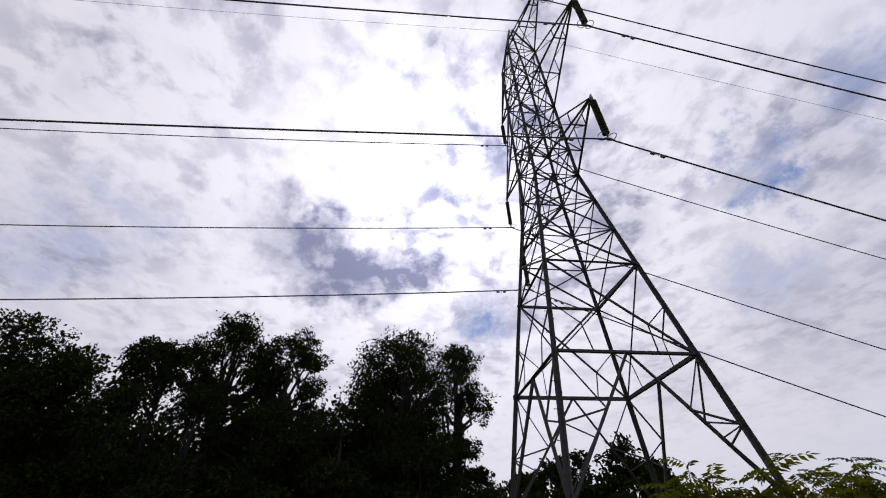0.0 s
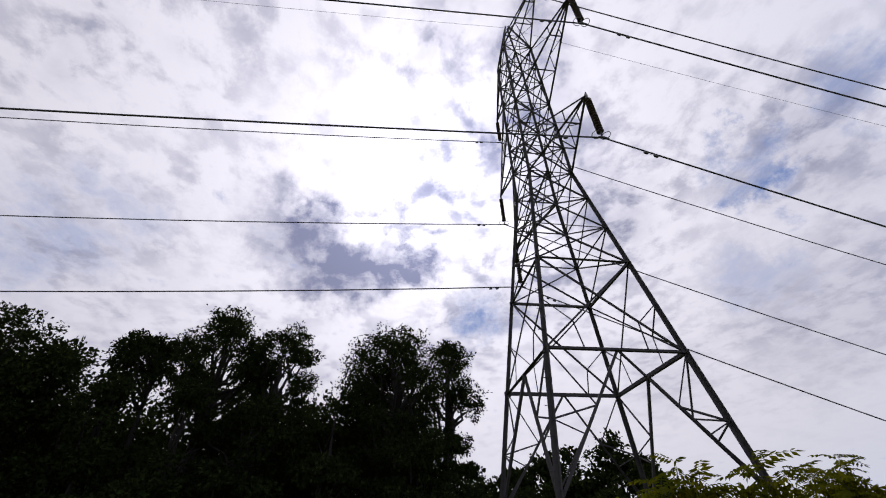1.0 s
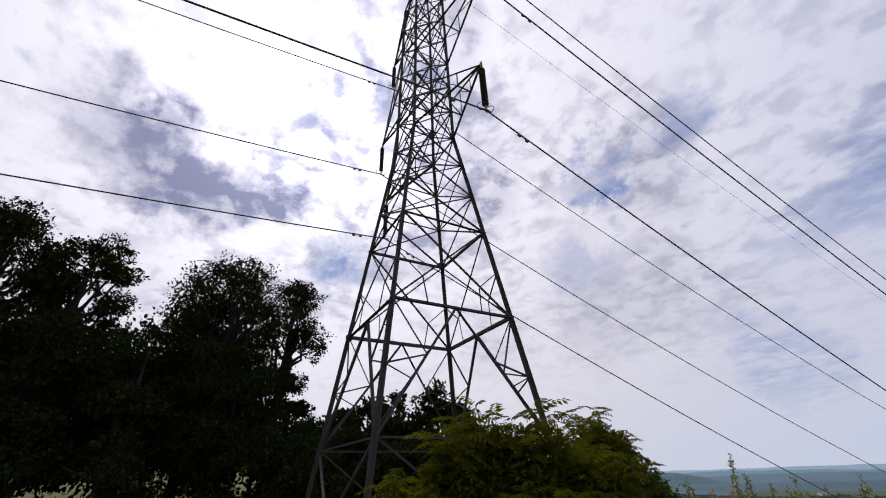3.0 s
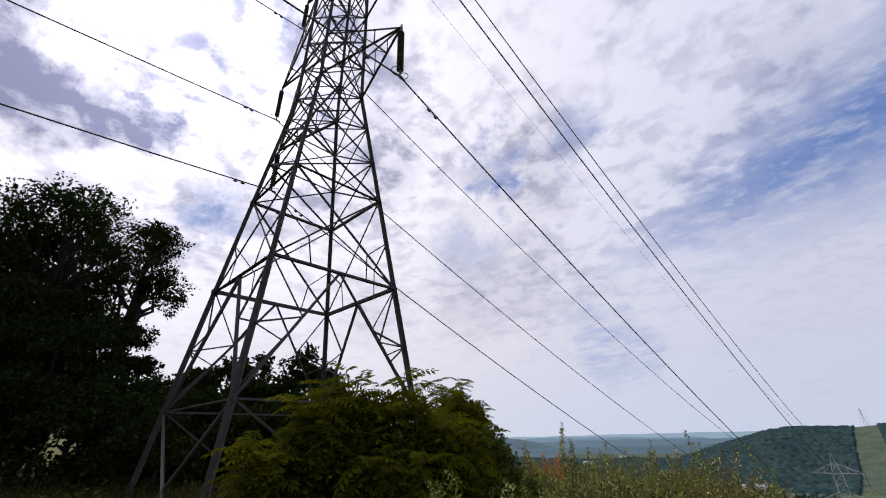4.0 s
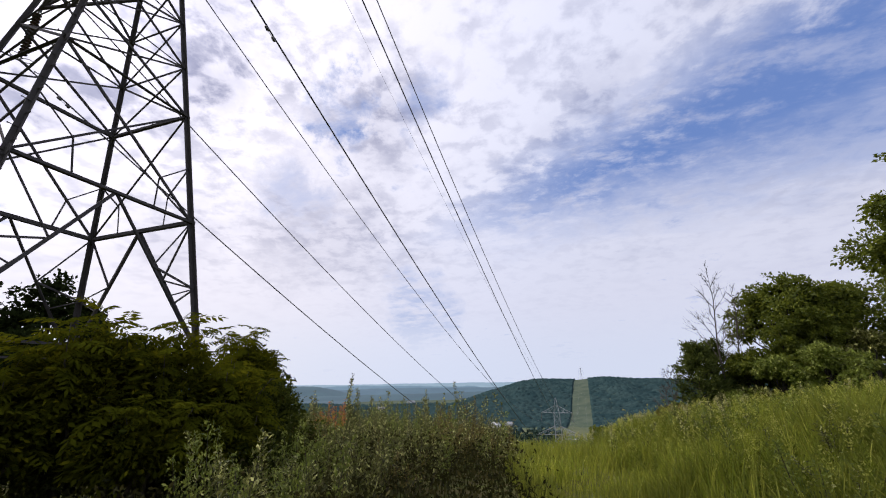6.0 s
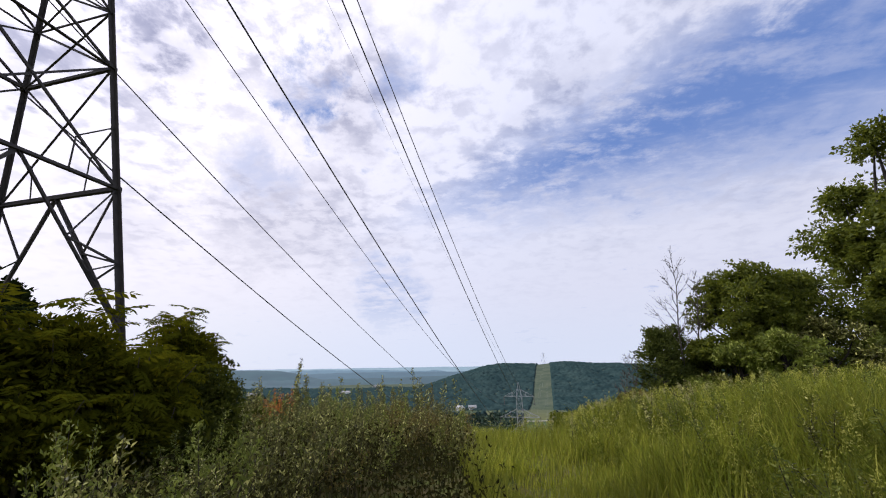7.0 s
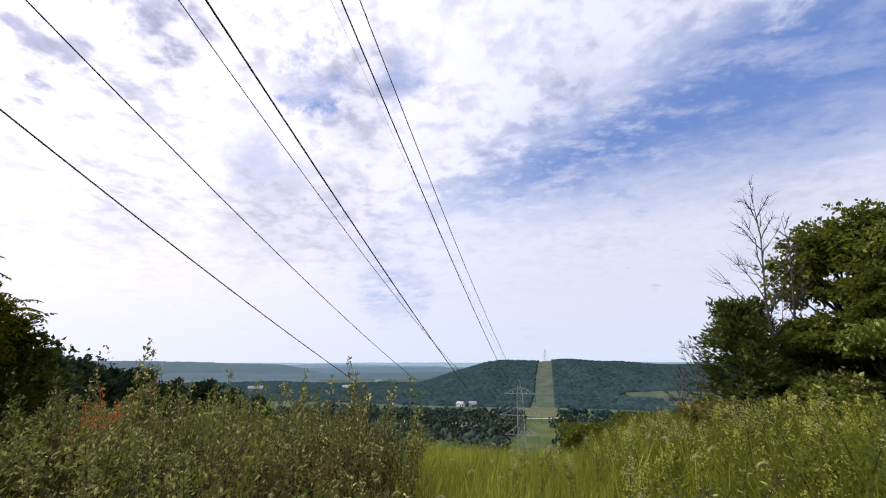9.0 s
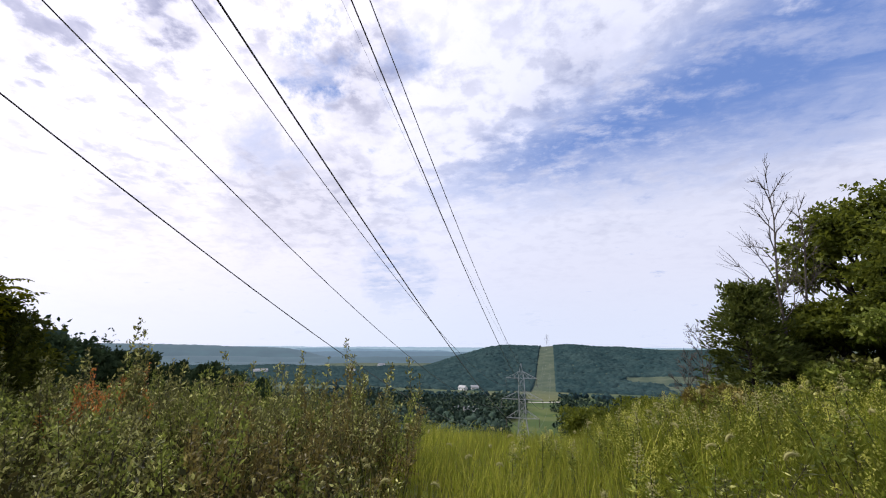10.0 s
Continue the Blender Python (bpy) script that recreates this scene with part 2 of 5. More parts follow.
# ---------------------------------------------------------------- mesh helpers
def mesh_of(name, verts, faces, mat, smooth=False):
    me = bpy.data.meshes.new(name)
    me.from_pydata([tuple(v) for v in verts], [], [tuple(f) for f in faces])
    me.materials.append(mat)
    if smooth:
        me.polygons.foreach_set("use_smooth", [True] * len(me.polygons))
    me.update()
    return me


def part_of(parent, name, me, label="", at=None):
    ob = new(name, me)
    ob.parent = parent
    if at is not None:
        ob.matrix_basis = at
    if label:
        ob["label"] = label
    return ob


def thing(name, at, label, category, group="", kind=""):
    ob = new(name)
    ob.empty_display_size = 0.2
    ob.matrix_basis = at
    return tagged(ob, label, category, group, kind)


def frame_along(d):
    d = d.normalized()
    side = d.cross(Vector((0, 0, 1)))
    if side.length < 1e-4:
        side = Vector((1, 0, 0))
    side.normalize()
    return side, side.cross(d).normalized(), d


def tube_data(points, radii, sides=7):
    """Vertices and faces of a tube that tapers along its points."""
    verts, faces, count = [], [], len(points)
    pts = [Vector(p) for p in points]
    for i, p in enumerate(pts):
        d = pts[min(i + 1, count - 1)] - pts[max(i - 1, 0)]
        s, u, _ = frame_along(d)
        for k in range(sides):
            a = 2 * math.pi * k / sides
            verts.append(p + (s * math.cos(a) + u * math.sin(a)) * radii[i])
    for i in range(count - 1):
        for k in range(sides):
            a, b = i * sides + k, i * sides + (k + 1) % sides
            faces.append((a, b, b + sides, a + sides))
    faces.append(tuple(range(sides - 1, -1, -1)))
    faces.append(tuple(range((count - 1) * sides, count * sides)))
    return verts, faces


class Soup:
    """Many small pieces gathered for one mesh."""

    def __init__(self):
        self.verts, self.faces = [], []

    def take(self, verts, faces):
        k = len(self.verts)
        self.verts.extend(verts)
        self.faces.extend(tuple(i + k for i in f) for f in faces)

    def tube(self, points, radii, sides=5):
        self.take(*tube_data(points, radii, sides))

    def mesh(self, name, mat, smooth=False):
        return mesh_of(name, self.verts, self.faces, mat, smooth)


def leaf_mesh(name, at, along, size, mat, rng, width=0.5, fold=0.25, jitter=0.5):
    """One mesh of many folded leaves: base points, directions and lengths as arrays."""
    count = len(at)
    along = along + rng.normal(0, jitter, (count, 3))
    along /= np.linalg.norm(along, axis=1, keepdims=True) + 1e-9
    side = np.cross(along, rng.normal(0, 1, (count, 3)))
    side /= np.linalg.norm(side, axis=1, keepdims=True) + 1e-9
    lift = np.cross(side, along)
    size = np.asarray(size).reshape(-1, 1)
    mid = at + along * size * 0.5 + lift * size * fold * 0.5
    verts = np.stack([at, mid + side * size * width * 0.5, at + along * size, mid - side * size * width * 0.5], 1).reshape(-1, 3)
    k = np.arange(count) * 4
    me = bpy.data.meshes.new(name)
    loops = np.stack([k, k + 1, k + 2, k, k + 2, k + 3], 1).ravel()
    me.vertices.add(count * 4)
    me.vertices.foreach_set("co", verts.ravel())
    me.loops.add(count * 6)
    me.loops.foreach_set("vertex_index", loops)
    me.polygons.add(count * 2)
    me.polygons.foreach_set("loop_start", np.arange(count * 2) * 3)
    me.update(calc_edges=True)
    me.materials.append(mat)
    return me


# ---------------------------------------------------------------- ground
def smooth(v, lo, hi):
    t = np.clip((v - lo) / (hi - lo), 0, 1)
    return t * t * (3 - 2 * t)


def height(x, y):
    """Height of the ground: a shoulder that falls into a valley, then a wooded hill."""
    x, y = np.asarray(x, float), np.asarray(y, float)
    s = np.maximum(y - 6.0, 0)
    fall = np.where(s < 20, -0.0072 * s**2, -2.88 - 0.288 * (s - 20))
    fall = np.where(s > 120, -31.7 - 17.0 * smooth(s, 120, 220), fall)
    right = np.maximum(x - 0.1, 0)
    bank = (0.98 * (1 - np.exp(-right / 2.0)) + 0.03 * np.minimum(right, 14)) * (1 - smooth(y, 20, 42)) * smooth(y, -4, 7)
    spur = 0.075 * np.clip(-x - 26, 0, 130) * (1 - smooth(y, 130, 320))
    spur = spur + 15.0 * smooth(20 - x - 0.95 * y, 0, 110) * smooth(y, 25, 75) * (1 - smooth(y, 150, 330))
    far = smooth(np.hypot(x, y), 25, 80)
    folds = 16.0 * np.sin(x * 0.030 + 1.1 * np.sin(x * 0.013)) + 9.0 * np.sin(x * 0.071 + y * 0.012)
    rise = (54.0 + 2.2 * np.sin(x * 0.019 + 0.9) + 1.2 * np.sin(x * 0.047)) * smooth(y + 0.10 * np.abs(x) + folds, 555, 1020) * smooth(x, -330, -115)
    rise = rise - 10.0 * smooth(x, 40, 330) * smooth(y, 555, 1020)
    plain = np.where(y < -20, 0.02 * (-20 - y), 0)
    bumps = 0.05 * np.sin(x * 1.3 + 0.4 * y) * np.sin(y * 1.1 - 0.3 * x) + far * 1.2 * np.sin(x * 0.021 + 1) * np.sin(y * 0.017)
    return fall + bank + spur + rise + np.minimum(plain, 12) + bumps


def ground_material():
    m, n = material("meadow_and_fields")
    at = n.add("ShaderNodeTexCoord").outputs["Object"]
    near, mid, field = n.noise(at, 2.2, 6.0, 0.65), n.noise(at, 0.05, 4.0), n.add("ShaderNodeTexVoronoi", None, Vector=at, Scale=0.009)
    c = n.mix(n.step(near.outputs[0], 0.35, 0.7), (0.075, 0.062, 0.030, 1), (0.075, 0.095, 0.025, 1))
    wide = n.mix(n.step(mid.outputs[0], 0.4, 0.62), (0.050, 0.078, 0.030, 1), (0.085, 0.105, 0.042, 1))
    wide = n.mix(n.step(n.add("ShaderNodeSeparateColor", None, Color=field.outputs["Color"]).outputs[0], 0.55, 0.75, 0.0, 0.6), wide, (0.13, 0.125, 0.062, 1))
    away = n.add("ShaderNodeVectorMath", {"operation": "LENGTH"}, i0=at).outputs["Value"]
    c = n.mix(n.step(away, 25.0, 70.0), c, wide)
    # far ground fades to a greyed green: haze put into its colour
    wooded = n.mix(n.step(mid.outputs[0], 0.35, 0.65), (0.050, 0.070, 0.052, 1), (0.078, 0.096, 0.068, 1))
    c = n.mix(n.step(away, 380.0, 620.0, 0.0, 1.0), c, wooded)
    relief = n.add("ShaderNodeBump", None, Height=near.outputs[0], Strength=0.6, Distance=0.08)
    s = n.add("ShaderNodeBsdfPrincipled", None, Base_Color=c, Roughness=0.95, Specular_IOR_Level=0.05, Normal=relief.outputs[0])
    n.add("ShaderNodeOutputMaterial", None, Surface=s.outputs[0])
    return m


def build_ground():
    rings = np.concatenate([np.linspace(0.0, 30, 46)[1:], 30 * (4700 / 30) ** (np.arange(1, 150) / 149)])
    spokes = 300
    ang = np.arange(spokes) / spokes * 2 * math.pi
    x = np.concatenate([[0], (rings[:, None] * np.cos(ang)).ravel()])
    y = np.concatenate([[0], (rings[:, None] * np.sin(ang)).ravel()])
    z = height(x, y)
    faces = [(0, 1 + k, 1 + (k + 1) % spokes) for k in range(spokes)]
    for r in range(len(rings) - 1):
        a = 1 + r * spokes
        faces += [(a + k, a + spokes + k, a + spokes + (k + 1) % spokes, a + (k + 1) % spokes) for k in range(spokes)]
    ob = new("ground", mesh_of("ground", np.stack([x, y, z], 1), faces, ground_material(), True))
    tagged(ob, "overgrown hilltop meadow falling away into a green valley", "ground", "", "structure")


build_ground()


def ground_at(x, y):
    return float(height(x, y))


# ---------------------------------------------------------------- lattice tower
TOWER_X, TOWER_Y = -12.77, 6.67
SPAN_Y, FAR_BASE = 136.7, -33.8
DRIFT = 3.0 / (SPAN_Y - TOWER_Y)
WAIST, LEVEL2, BEND, MID_ARM, TOP_ARM, PEAK = 6.35, 9.91, 15.17, 20.46, 26.5, 30.7
ARM_LOW, ARM_MID, ARM_TOP = 4.81, 6.07, 4.57
STRING = 2.40


def half_width(z):
    if z < BEND:
        return 3.016 - 0.134 * z
    if z < TOP_ARM:
        return 0.983 - 0.014 * (z - BEND)
    return 0.824 - (z - TOP_ARM) / (PEAK - TOP_ARM) * 0.75


def angle_mesh(length, width, thick, mat):
    """A steel angle of that length along z, its corner on the axis."""
    outline = [(0, 0), (width, 0), (width, thick), (thick, thick), (thick, width), (0, width)]
    o = width * 0.3
    verts = [(x - o, y - o, z) for z in (0, length) for x, y in outline]
    faces = [(i, (i + 1) % 6, 6 + (i + 1) % 6, 6 + i) for i in range(6)] + [(5, 4, 3, 2, 1, 0), (6, 7, 8, 9, 10, 11)]
    return mesh_of("angle", verts, faces, mat)


TOWER_STEEL = [STEEL]


def member(parent, name, a, b, width, thick=0.0, mat=None, spin=0.0):
    """One steel angle from a to b, in the parent's space."""
    a, b = Vector(a), Vector(b)
    width = width if name == "leg" else width * (0.78 if max(a.z, b.z) < BEND - 0.5 else 0.92)
    d = b - a
    side, up, along = frame_along(d)
    turn = Matrix((side, up, along)).transposed().to_4x4()
    me = angle_mesh(d.length, width, thick or width * 0.12, mat or TOWER_STEEL[0])
    return part_of(parent, name, me, "", Matrix.Translation(a) @ turn @ pose(0, 0, 0, 0, 0, spin))


def plate(parent, at, size, normal):
    """A gusset plate with a clipped outline."""
    s, u, n = frame_along(Vector(normal))
    outline = [(-1, -0.5), (-0.5, -1), (0.5, -1), (1, -0.5), (1, 0.5), (0.5, 1), (-0.5, 1), (-1, 0.5)]
    verts = [Vector(at) + s * x * size + u * y * size + n * k for k in (-0.008, 0.008) for x, y in outline]
    faces = [tuple(range(7, -1, -1)), tuple(range(8, 16))] + [(i, (i + 1) % 8, 8 + (i + 1) % 8, 8 + i) for i in range(8)]
    return part_of(parent, "gusset_plate", mesh_of("gusset_plate", verts, faces, TOWER_STEEL[0]))


CORNERS = [(1, -1), (1, 1), (-1, 1), (-1, -1)]


def corner(i, z):
    w = half_width(z)
    return Vector((CORNERS[i % 4][0] * w, CORNERS[i % 4][1] * w, z))


def on_edge(i, z, share):
    return corner(i, z).lerp(corner(i + 1, z), share)


def build_tower(tower):
    for i in range(4):
        spin = 45 + 90 * i
        for lo, hi, width in ((-0.4, WAIST, 0.135), (WAIST, LEVEL2, 0.12), (LEVEL2, BEND, 0.115), (BEND, TOP_ARM, 0.105), (TOP_ARM, PEAK, 0.09)):
            member(tower, "leg", corner(i, lo), corner(i, hi), width, 0.018, None, spin)
        # faces, from the ground up
        a, b = i, i + 1
        ring = 2.52
        member(tower, "strut", corner(a, ring), corner(b, ring), 0.075)
        member(tower, "brace", corner(a, ring), on_edge(i, -0.3, 0.72), 0.085)
        member(tower, "brace", corner(b, ring), on_edge(i, -0.3, 0.28), 0.085)
        member(tower, "waist_beam", corner(a, WAIST), corner(b, WAIST), 0.15)
        middle = on_edge(i, WAIST, 0.5)
        for c, share in ((a, 0.0), (b, 1.0)):
            foot = corner(c, ring)
            member(tower, "knee_brace", middle, foot, 0.11)
            knee = middle.lerp(foot, 0.43)
            leg_at = corner(c, 4.335)
            member(tower, "strut", leg_at, knee, 0.065)
            member(tower, "strut", corner(c, WAIST), knee, 0.06)
            member(tower, "strut", leg_at, middle.lerp(foot, 0.62), 0.05)
            member(tower, "strut", knee, foot.lerp(leg_at, 0.12), 0.045)
        # waist to the second beam
        member(tower, "brace", corner(a, WAIST), corner(b, LEVEL2), 0.075)
        member(tower, "brace", corner(b, WAIST), corner(a, LEVEL2), 0.075)
        cross = (corner(a, WAIST).lerp(corner(b, LEVEL2), 0.545))
        for c, o in ((a, b), (b, a)):
            quarter = corner(c, WAIST).lerp(cross, 0.5)
            member(tower, "strut", corner(c, 8.1), quarter, 0.05)
            member(tower, "strut", quarter, on_edge(i, WAIST, 0.27 if c == a else 0.73), 0.045)
        member(tower, "beam", corner(a, LEVEL2), corner(b, LEVEL2), 0.12)
        for lo, hi in ((LEVEL2, 11.7), (11.7, 13.45), (13.45, BEND)):
            member(tower, "brace", corner(a, lo), corner(b, hi), 0.075 if lo == LEVEL2 else 0.065)
            member(tower, "brace", corner(b, lo), corner(a, hi), 0.075 if lo == LEVEL2 else 0.065)
            member(tower, "strut", corner(a, hi), corner(b, hi), 0.055)
        steps = [BEND, 16.95, 18.7, MID_ARM, 22.5, 24.5, TOP_ARM]
        for lo, hi in zip(steps, steps[1:]):
            member(tower, "brace", corner(a, lo), corner(b, hi), 0.06)
            member(tower, "brace", corner(b, lo), corner(a, hi), 0.06)
            member(tower, "strut", corner(a, hi), corner(b, hi), 0.055)
        member(tower, "brace", corner(a, TOP_ARM), corner(b, 28.6), 0.05)
        member(tower, "brace", corner(b, TOP_ARM), corner(a, 28.6), 0.05)
        member(tower, "strut", corner(a, 28.6), corner(b, 28.6), 0.045)
        for z, size in ((WAIST, 0.13), (LEVEL2, 0.11), (2.52, 0.10), (BEND, 0.10)):
            out = Vector((*CORNERS[i], 0))
            plate(tower, corner(i, z), size, (out.x, 0, 0) if i % 2 else (0, out.y, 0))
    # braces across the plan of each beam
    for z, width in ((BEND, 0.055), (MID_ARM, 0.05)):
        for i in range(4):
            member(tower, "plan_brace", on_edge(i, z, 0.5), on_edge(i + 1, z, 0.5), width)
    # climbing bolts on one leg
    bolt = mesh_of("step_bolt", *tube_data([(0, 0, 0), (0, 0, 0.17), (0, 0, 0.171), (0, 0, 0.185)], [0.010, 0.010, 0.018, 0.018], 6), STEEL)
    for k in range(34):
        z = 2.4 + k * 0.38
        out = pose(0, 0, 0, 0, 90 if k % 2 else 0, 0) if k % 2 else pose(0, 0, 0, 90, 0, 0)
        part_of(tower, "step_bolt", bolt, "", Matrix.Translation(corner(0, z)) @ out)
    for low, reach, rise in ((BEND, ARM_LOW, 2.4), (MID_ARM, ARM_MID, 2.3), (TOP_ARM, ARM_TOP, 2.0)):
        for side in (1, -1):
            arm = new("crossarm")
            arm.parent = tower
            tip = Vector((side * reach, 0, low - 0.02))
            shape = [(1, 1), (1, -1)] if side > 0 else [(-1, 1), (-1, -1)]
            lows = [Vector((sx * half_width(low), sy * half_width(low), low)) for sx, sy in shape]
            tops = [Vector((sx * half_width(low + rise), sy * half_width(low + rise), low + rise)) for sx, sy in shape]
            for p in lows:
                member(arm, "chord", p, tip, 0.10)
            for p in tops:
                member(arm, "tie", p, tip, 0.085)
            for share in (0.36, 0.68):
                member(arm, "strut", lows[0].lerp(tip, share), lows[1].lerp(tip, share), 0.05)
                for p, q in zip(lows, tops):
                    member(arm, "strut", p.lerp(tip, share), q.lerp(tip, share), 0.045)
            for p, q in zip(lows, tops):
                member(arm, "brace", q, p.lerp(tip, 0.36), 0.045)
                member(arm, "brace", q.lerp(tip, 0.36), p.lerp(tip, 0.68), 0.04)
            member(arm, "brace", lows[0], lows[1].lerp(tip, 0.36), 0.045)
            member(arm, "hanger_plate", tip + Vector((0, 0, 0.1)), tip + Vector((0, 0, -0.16)), 0.12, 0.03, FITTING)


near_tower = thing("transmission_tower", pose(TOWER_X, TOWER_Y, 0.0), "tall weathered grey steel lattice power transmission tower with six crossarms", "tower", "pylons of the line")
build_tower(near_tower)
# towers from here on take the steel with sunlight in its colour
TOWER_STEEL[0] = SUNLIT_STEEL
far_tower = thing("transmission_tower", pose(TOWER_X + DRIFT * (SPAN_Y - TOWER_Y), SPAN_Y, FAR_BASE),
                  "distant steel lattice transmission tower, painted sunlit, standing down in the valley", "tower", "pylons of the line")
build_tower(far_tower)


def build_small_tower(tower):
    """The same outline in its main members alone."""
    for i in range(4):
        member(tower, "leg", corner(i, 0), corner(i, BEND), 0.3)
        member(tower, "leg", corner(i, BEND), corner(i, PEAK), 0.3)
        for lo, hi in ((0, WAIST), (WAIST, BEND), (BEND, TOP_ARM)):
            member(tower, "brace", corner(i, lo), corner(i + 1, hi), 0.2)
    for low, reach in ((BEND, ARM_LOW), (MID_ARM, ARM_MID), (TOP_ARM, ARM_TOP)):
        for side in (1, -1):
            member(tower, "crossarm", (0, 0, low), (side * reach, 0, low), 0.35)


ridge_tower = thing("transmission_tower", pose(TOWER_X, 1075, ground_at(TOWER_X, 1075) - 0.5), "tiny far-off lattice tower on the wooded ridge", "tower", "pylons of the line")
build_small_tower(ridge_tower)

# ---------------------------------------------------------------- insulators and cables
def lathe(profile, sides=14):
    verts = [(r * math.cos(2 * math.pi * k / sides), r * math.sin(2 * math.pi * k / sides), z) for r, z in profile for k in range(sides)]
    faces = [(i * sides + k, i * sides + (k + 1) % sides, (i + 1) * sides + (k + 1) % sides, (i + 1) * sides + k)
             for i in range(len(profile) - 1) for k in range(sides)]
    return verts, faces


def ring_mesh(name, radius, thick, mat):
    verts, faces, n, m = [], [], 18, 6
    for i in range(n):
        a = 2 * math.pi * i / n
        for k in range(m):
            b = 2 * math.pi * k / m
            r = radius + thick * math.cos(b)
            verts.append((r * math.cos(a), r * math.sin(a), thick * math.sin(b)))
    for i in range(n):
        for k in range(m):
            faces.append((i * m + k, (i + 1) % n * m + k, (i + 1) % n * m + (k + 1) % m, i * m + (k + 1) % m))
    return mesh_of(name, verts, faces, mat, True)


DISC = mesh_of("disc", *lathe([(0.0, 0.06), (0.045, 0.055), (0.05, 0.01), (0.07, 0.0), (0.127, -0.028), (0.125, -0.042), (0.09, -0.036),
                               (0.085, -0.05), (0.05, -0.036), (0.02, -0.05), (0.018, -0.088)]), PORCELAIN, True)
RING = ring_mesh("guard_ring", 0.16, 0.014, FITTING)
CLAMP = mesh_of("clamp", *tube_data([(0, -0.24, -0.03), (0, -0.13, 0.0), (0, 0.0, 0.02), (0, 0.13, 0.0), (0, 0.24, -0.03)], [0.02, 0.036, 0.05, 0.036, 0.02], 8), FITTING, True)
LINK = mesh_of("link", *tube_data([(0, 0, 0.0), (0, 0, -0.1), (0, 0, -0.2)], [0.022, 0.03, 0.022], 8), FITTING, True)
HANGERS = [(s * reach, low) for low, reach in ((BEND, ARM_LOW), (MID_ARM, ARM_MID), (TOP_ARM, ARM_TOP)) for s in (1, -1)]


def build_string(at):
    s = thing("insulator_string", at, "dark brown porcelain disc insulator string hanging from a crossarm tip", "insulator", "insulator strings of the line")
    part_of(s, "link", LINK, "", pose(0, 0, 0))
    for k in range(14):
        part_of(s, "disc", DISC, "", pose(0, 0, -0.26 - k * 0.138))
    part_of(s, "guard_ring", RING, "", pose(0, 0.16, -2.27, 12, 0, 0))
    part_of(s, "guard_ring", RING, "", pose(0, -0.16, -2.27, -12, 0, 0))
    part_of(s, "link", LINK, "", pose(0, 0, -2.14))
    part_of(s, "clamp", CLAMP, "dark steel suspension clamp", pose(0, 0, -STRING))
    return s


first = None
for base_x, base_y, base_z in ((TOWER_X, TOWER_Y, 0.0), (TOWER_X + DRIFT * (SPAN_Y - TOWER_Y), SPAN_Y, FAR_BASE)):
    for dx, low in HANGERS:
        m = pose(base_x + dx, base_y, base_z + low - 0.06)
        first = build_string(m) if first is None else copy_thing(first, m)

DAMPER_ROD = mesh_of("damper_rod", *tube_data([(0, -0.22, -0.07), (0, 0, -0.085), (0, 0.22, -0.07)], [0.008, 0.008, 0.008], 5), FITTING)
DAMPER_WEIGHT = mesh_of("damper_weight", *tube_data([(0, -0.08, 0), (0, -0.07, 0), (0, 0.05, 0), (0, 0.08, 0)], [0.02, 0.045, 0.05, 0.03], 8), FITTING, True)
BACK_SPAN, BACK_SLOPE, BACK_CURVE = 190.0, 0.085, 0.0007


def build_cable(x, z0, z1, curve, radius, mat, label, dampers):
    """A cable over three supports: far back, the near tower, the tower in the valley and the ridge."""
    reach = SPAN_Y - TOWER_Y
    slope = (z1 - z0 - curve * reach * reach) / reach
    pts = []
    for s in np.linspace(-BACK_SPAN, 0, 40)[:-1]:
        pts.append((0, s, BACK_SLOPE * s + BACK_CURVE * s * s))
    for s in np.linspace(0, reach, 60):
        pts.append((DRIFT * s, s, slope * s + curve * s * s))
    end_s, end_z = 1075 - TOWER_Y, ground_at(TOWER_X, 1075)
    for s in np.linspace(reach, end_s, 30)[1:]:
        t = (s - reach) / (end_s - reach)
        pts.append((DRIFT * reach * (1 - t), s, (z1 - z0) * (1 - t) + (end_z) * t - 4 * 40 * t * (1 - t)))
    cable = tagged(new("power_cable", mesh_of("power_cable", *tube_data(pts, [radius] * len(pts), 6), mat, True)), label, "cable", "cables of the line")
    cable.matrix_basis = pose(x, TOWER_Y, z0)
    if dampers:
        for s in (-1.5, 1.5):
            z = slope * s + curve * s * s if s > 0 else BACK_SLOPE * s + BACK_CURVE * s * s
            tilt = math.degrees(math.atan(slope if s > 0 else BACK_SLOPE))
            rod = part_of(cable, "damper", DAMPER_ROD, "dark vibration damper", pose(DRIFT * max(s, 0), s, z, tilt, 0, 0))
            part_of(rod, "weight", DAMPER_WEIGHT, "", pose(0, -0.17, -0.075))
            part_of(rod, "weight", DAMPER_WEIGHT, "", pose(0, 0.17, -0.075))


for dx, low in HANGERS:
    curve = {BEND: 0.0012, MID_ARM: 0.00115, TOP_ARM: 0.0012}[low]
    build_cable(TOWER_X + dx, low - 0.06 - STRING, FAR_BASE + low - 0.06 - STRING, curve, 0.030, CABLE, "dark sagging overhead power cable running down into the valley", True)
build_cable(TOWER_X, PEAK - 0.1, FAR_BASE + PEAK - 0.1, 0.0008, 0.010, GROUND_WIRE, "thin pale shield wire strung along the tower peaks", False)


# ---------------------------------------------------------------- trees
def polar(left, away, eye=(0.0, 0.0)):
    a = radians(left)
    return eye[0] - away * math.sin(a), eye[1] + away * math.cos(a)


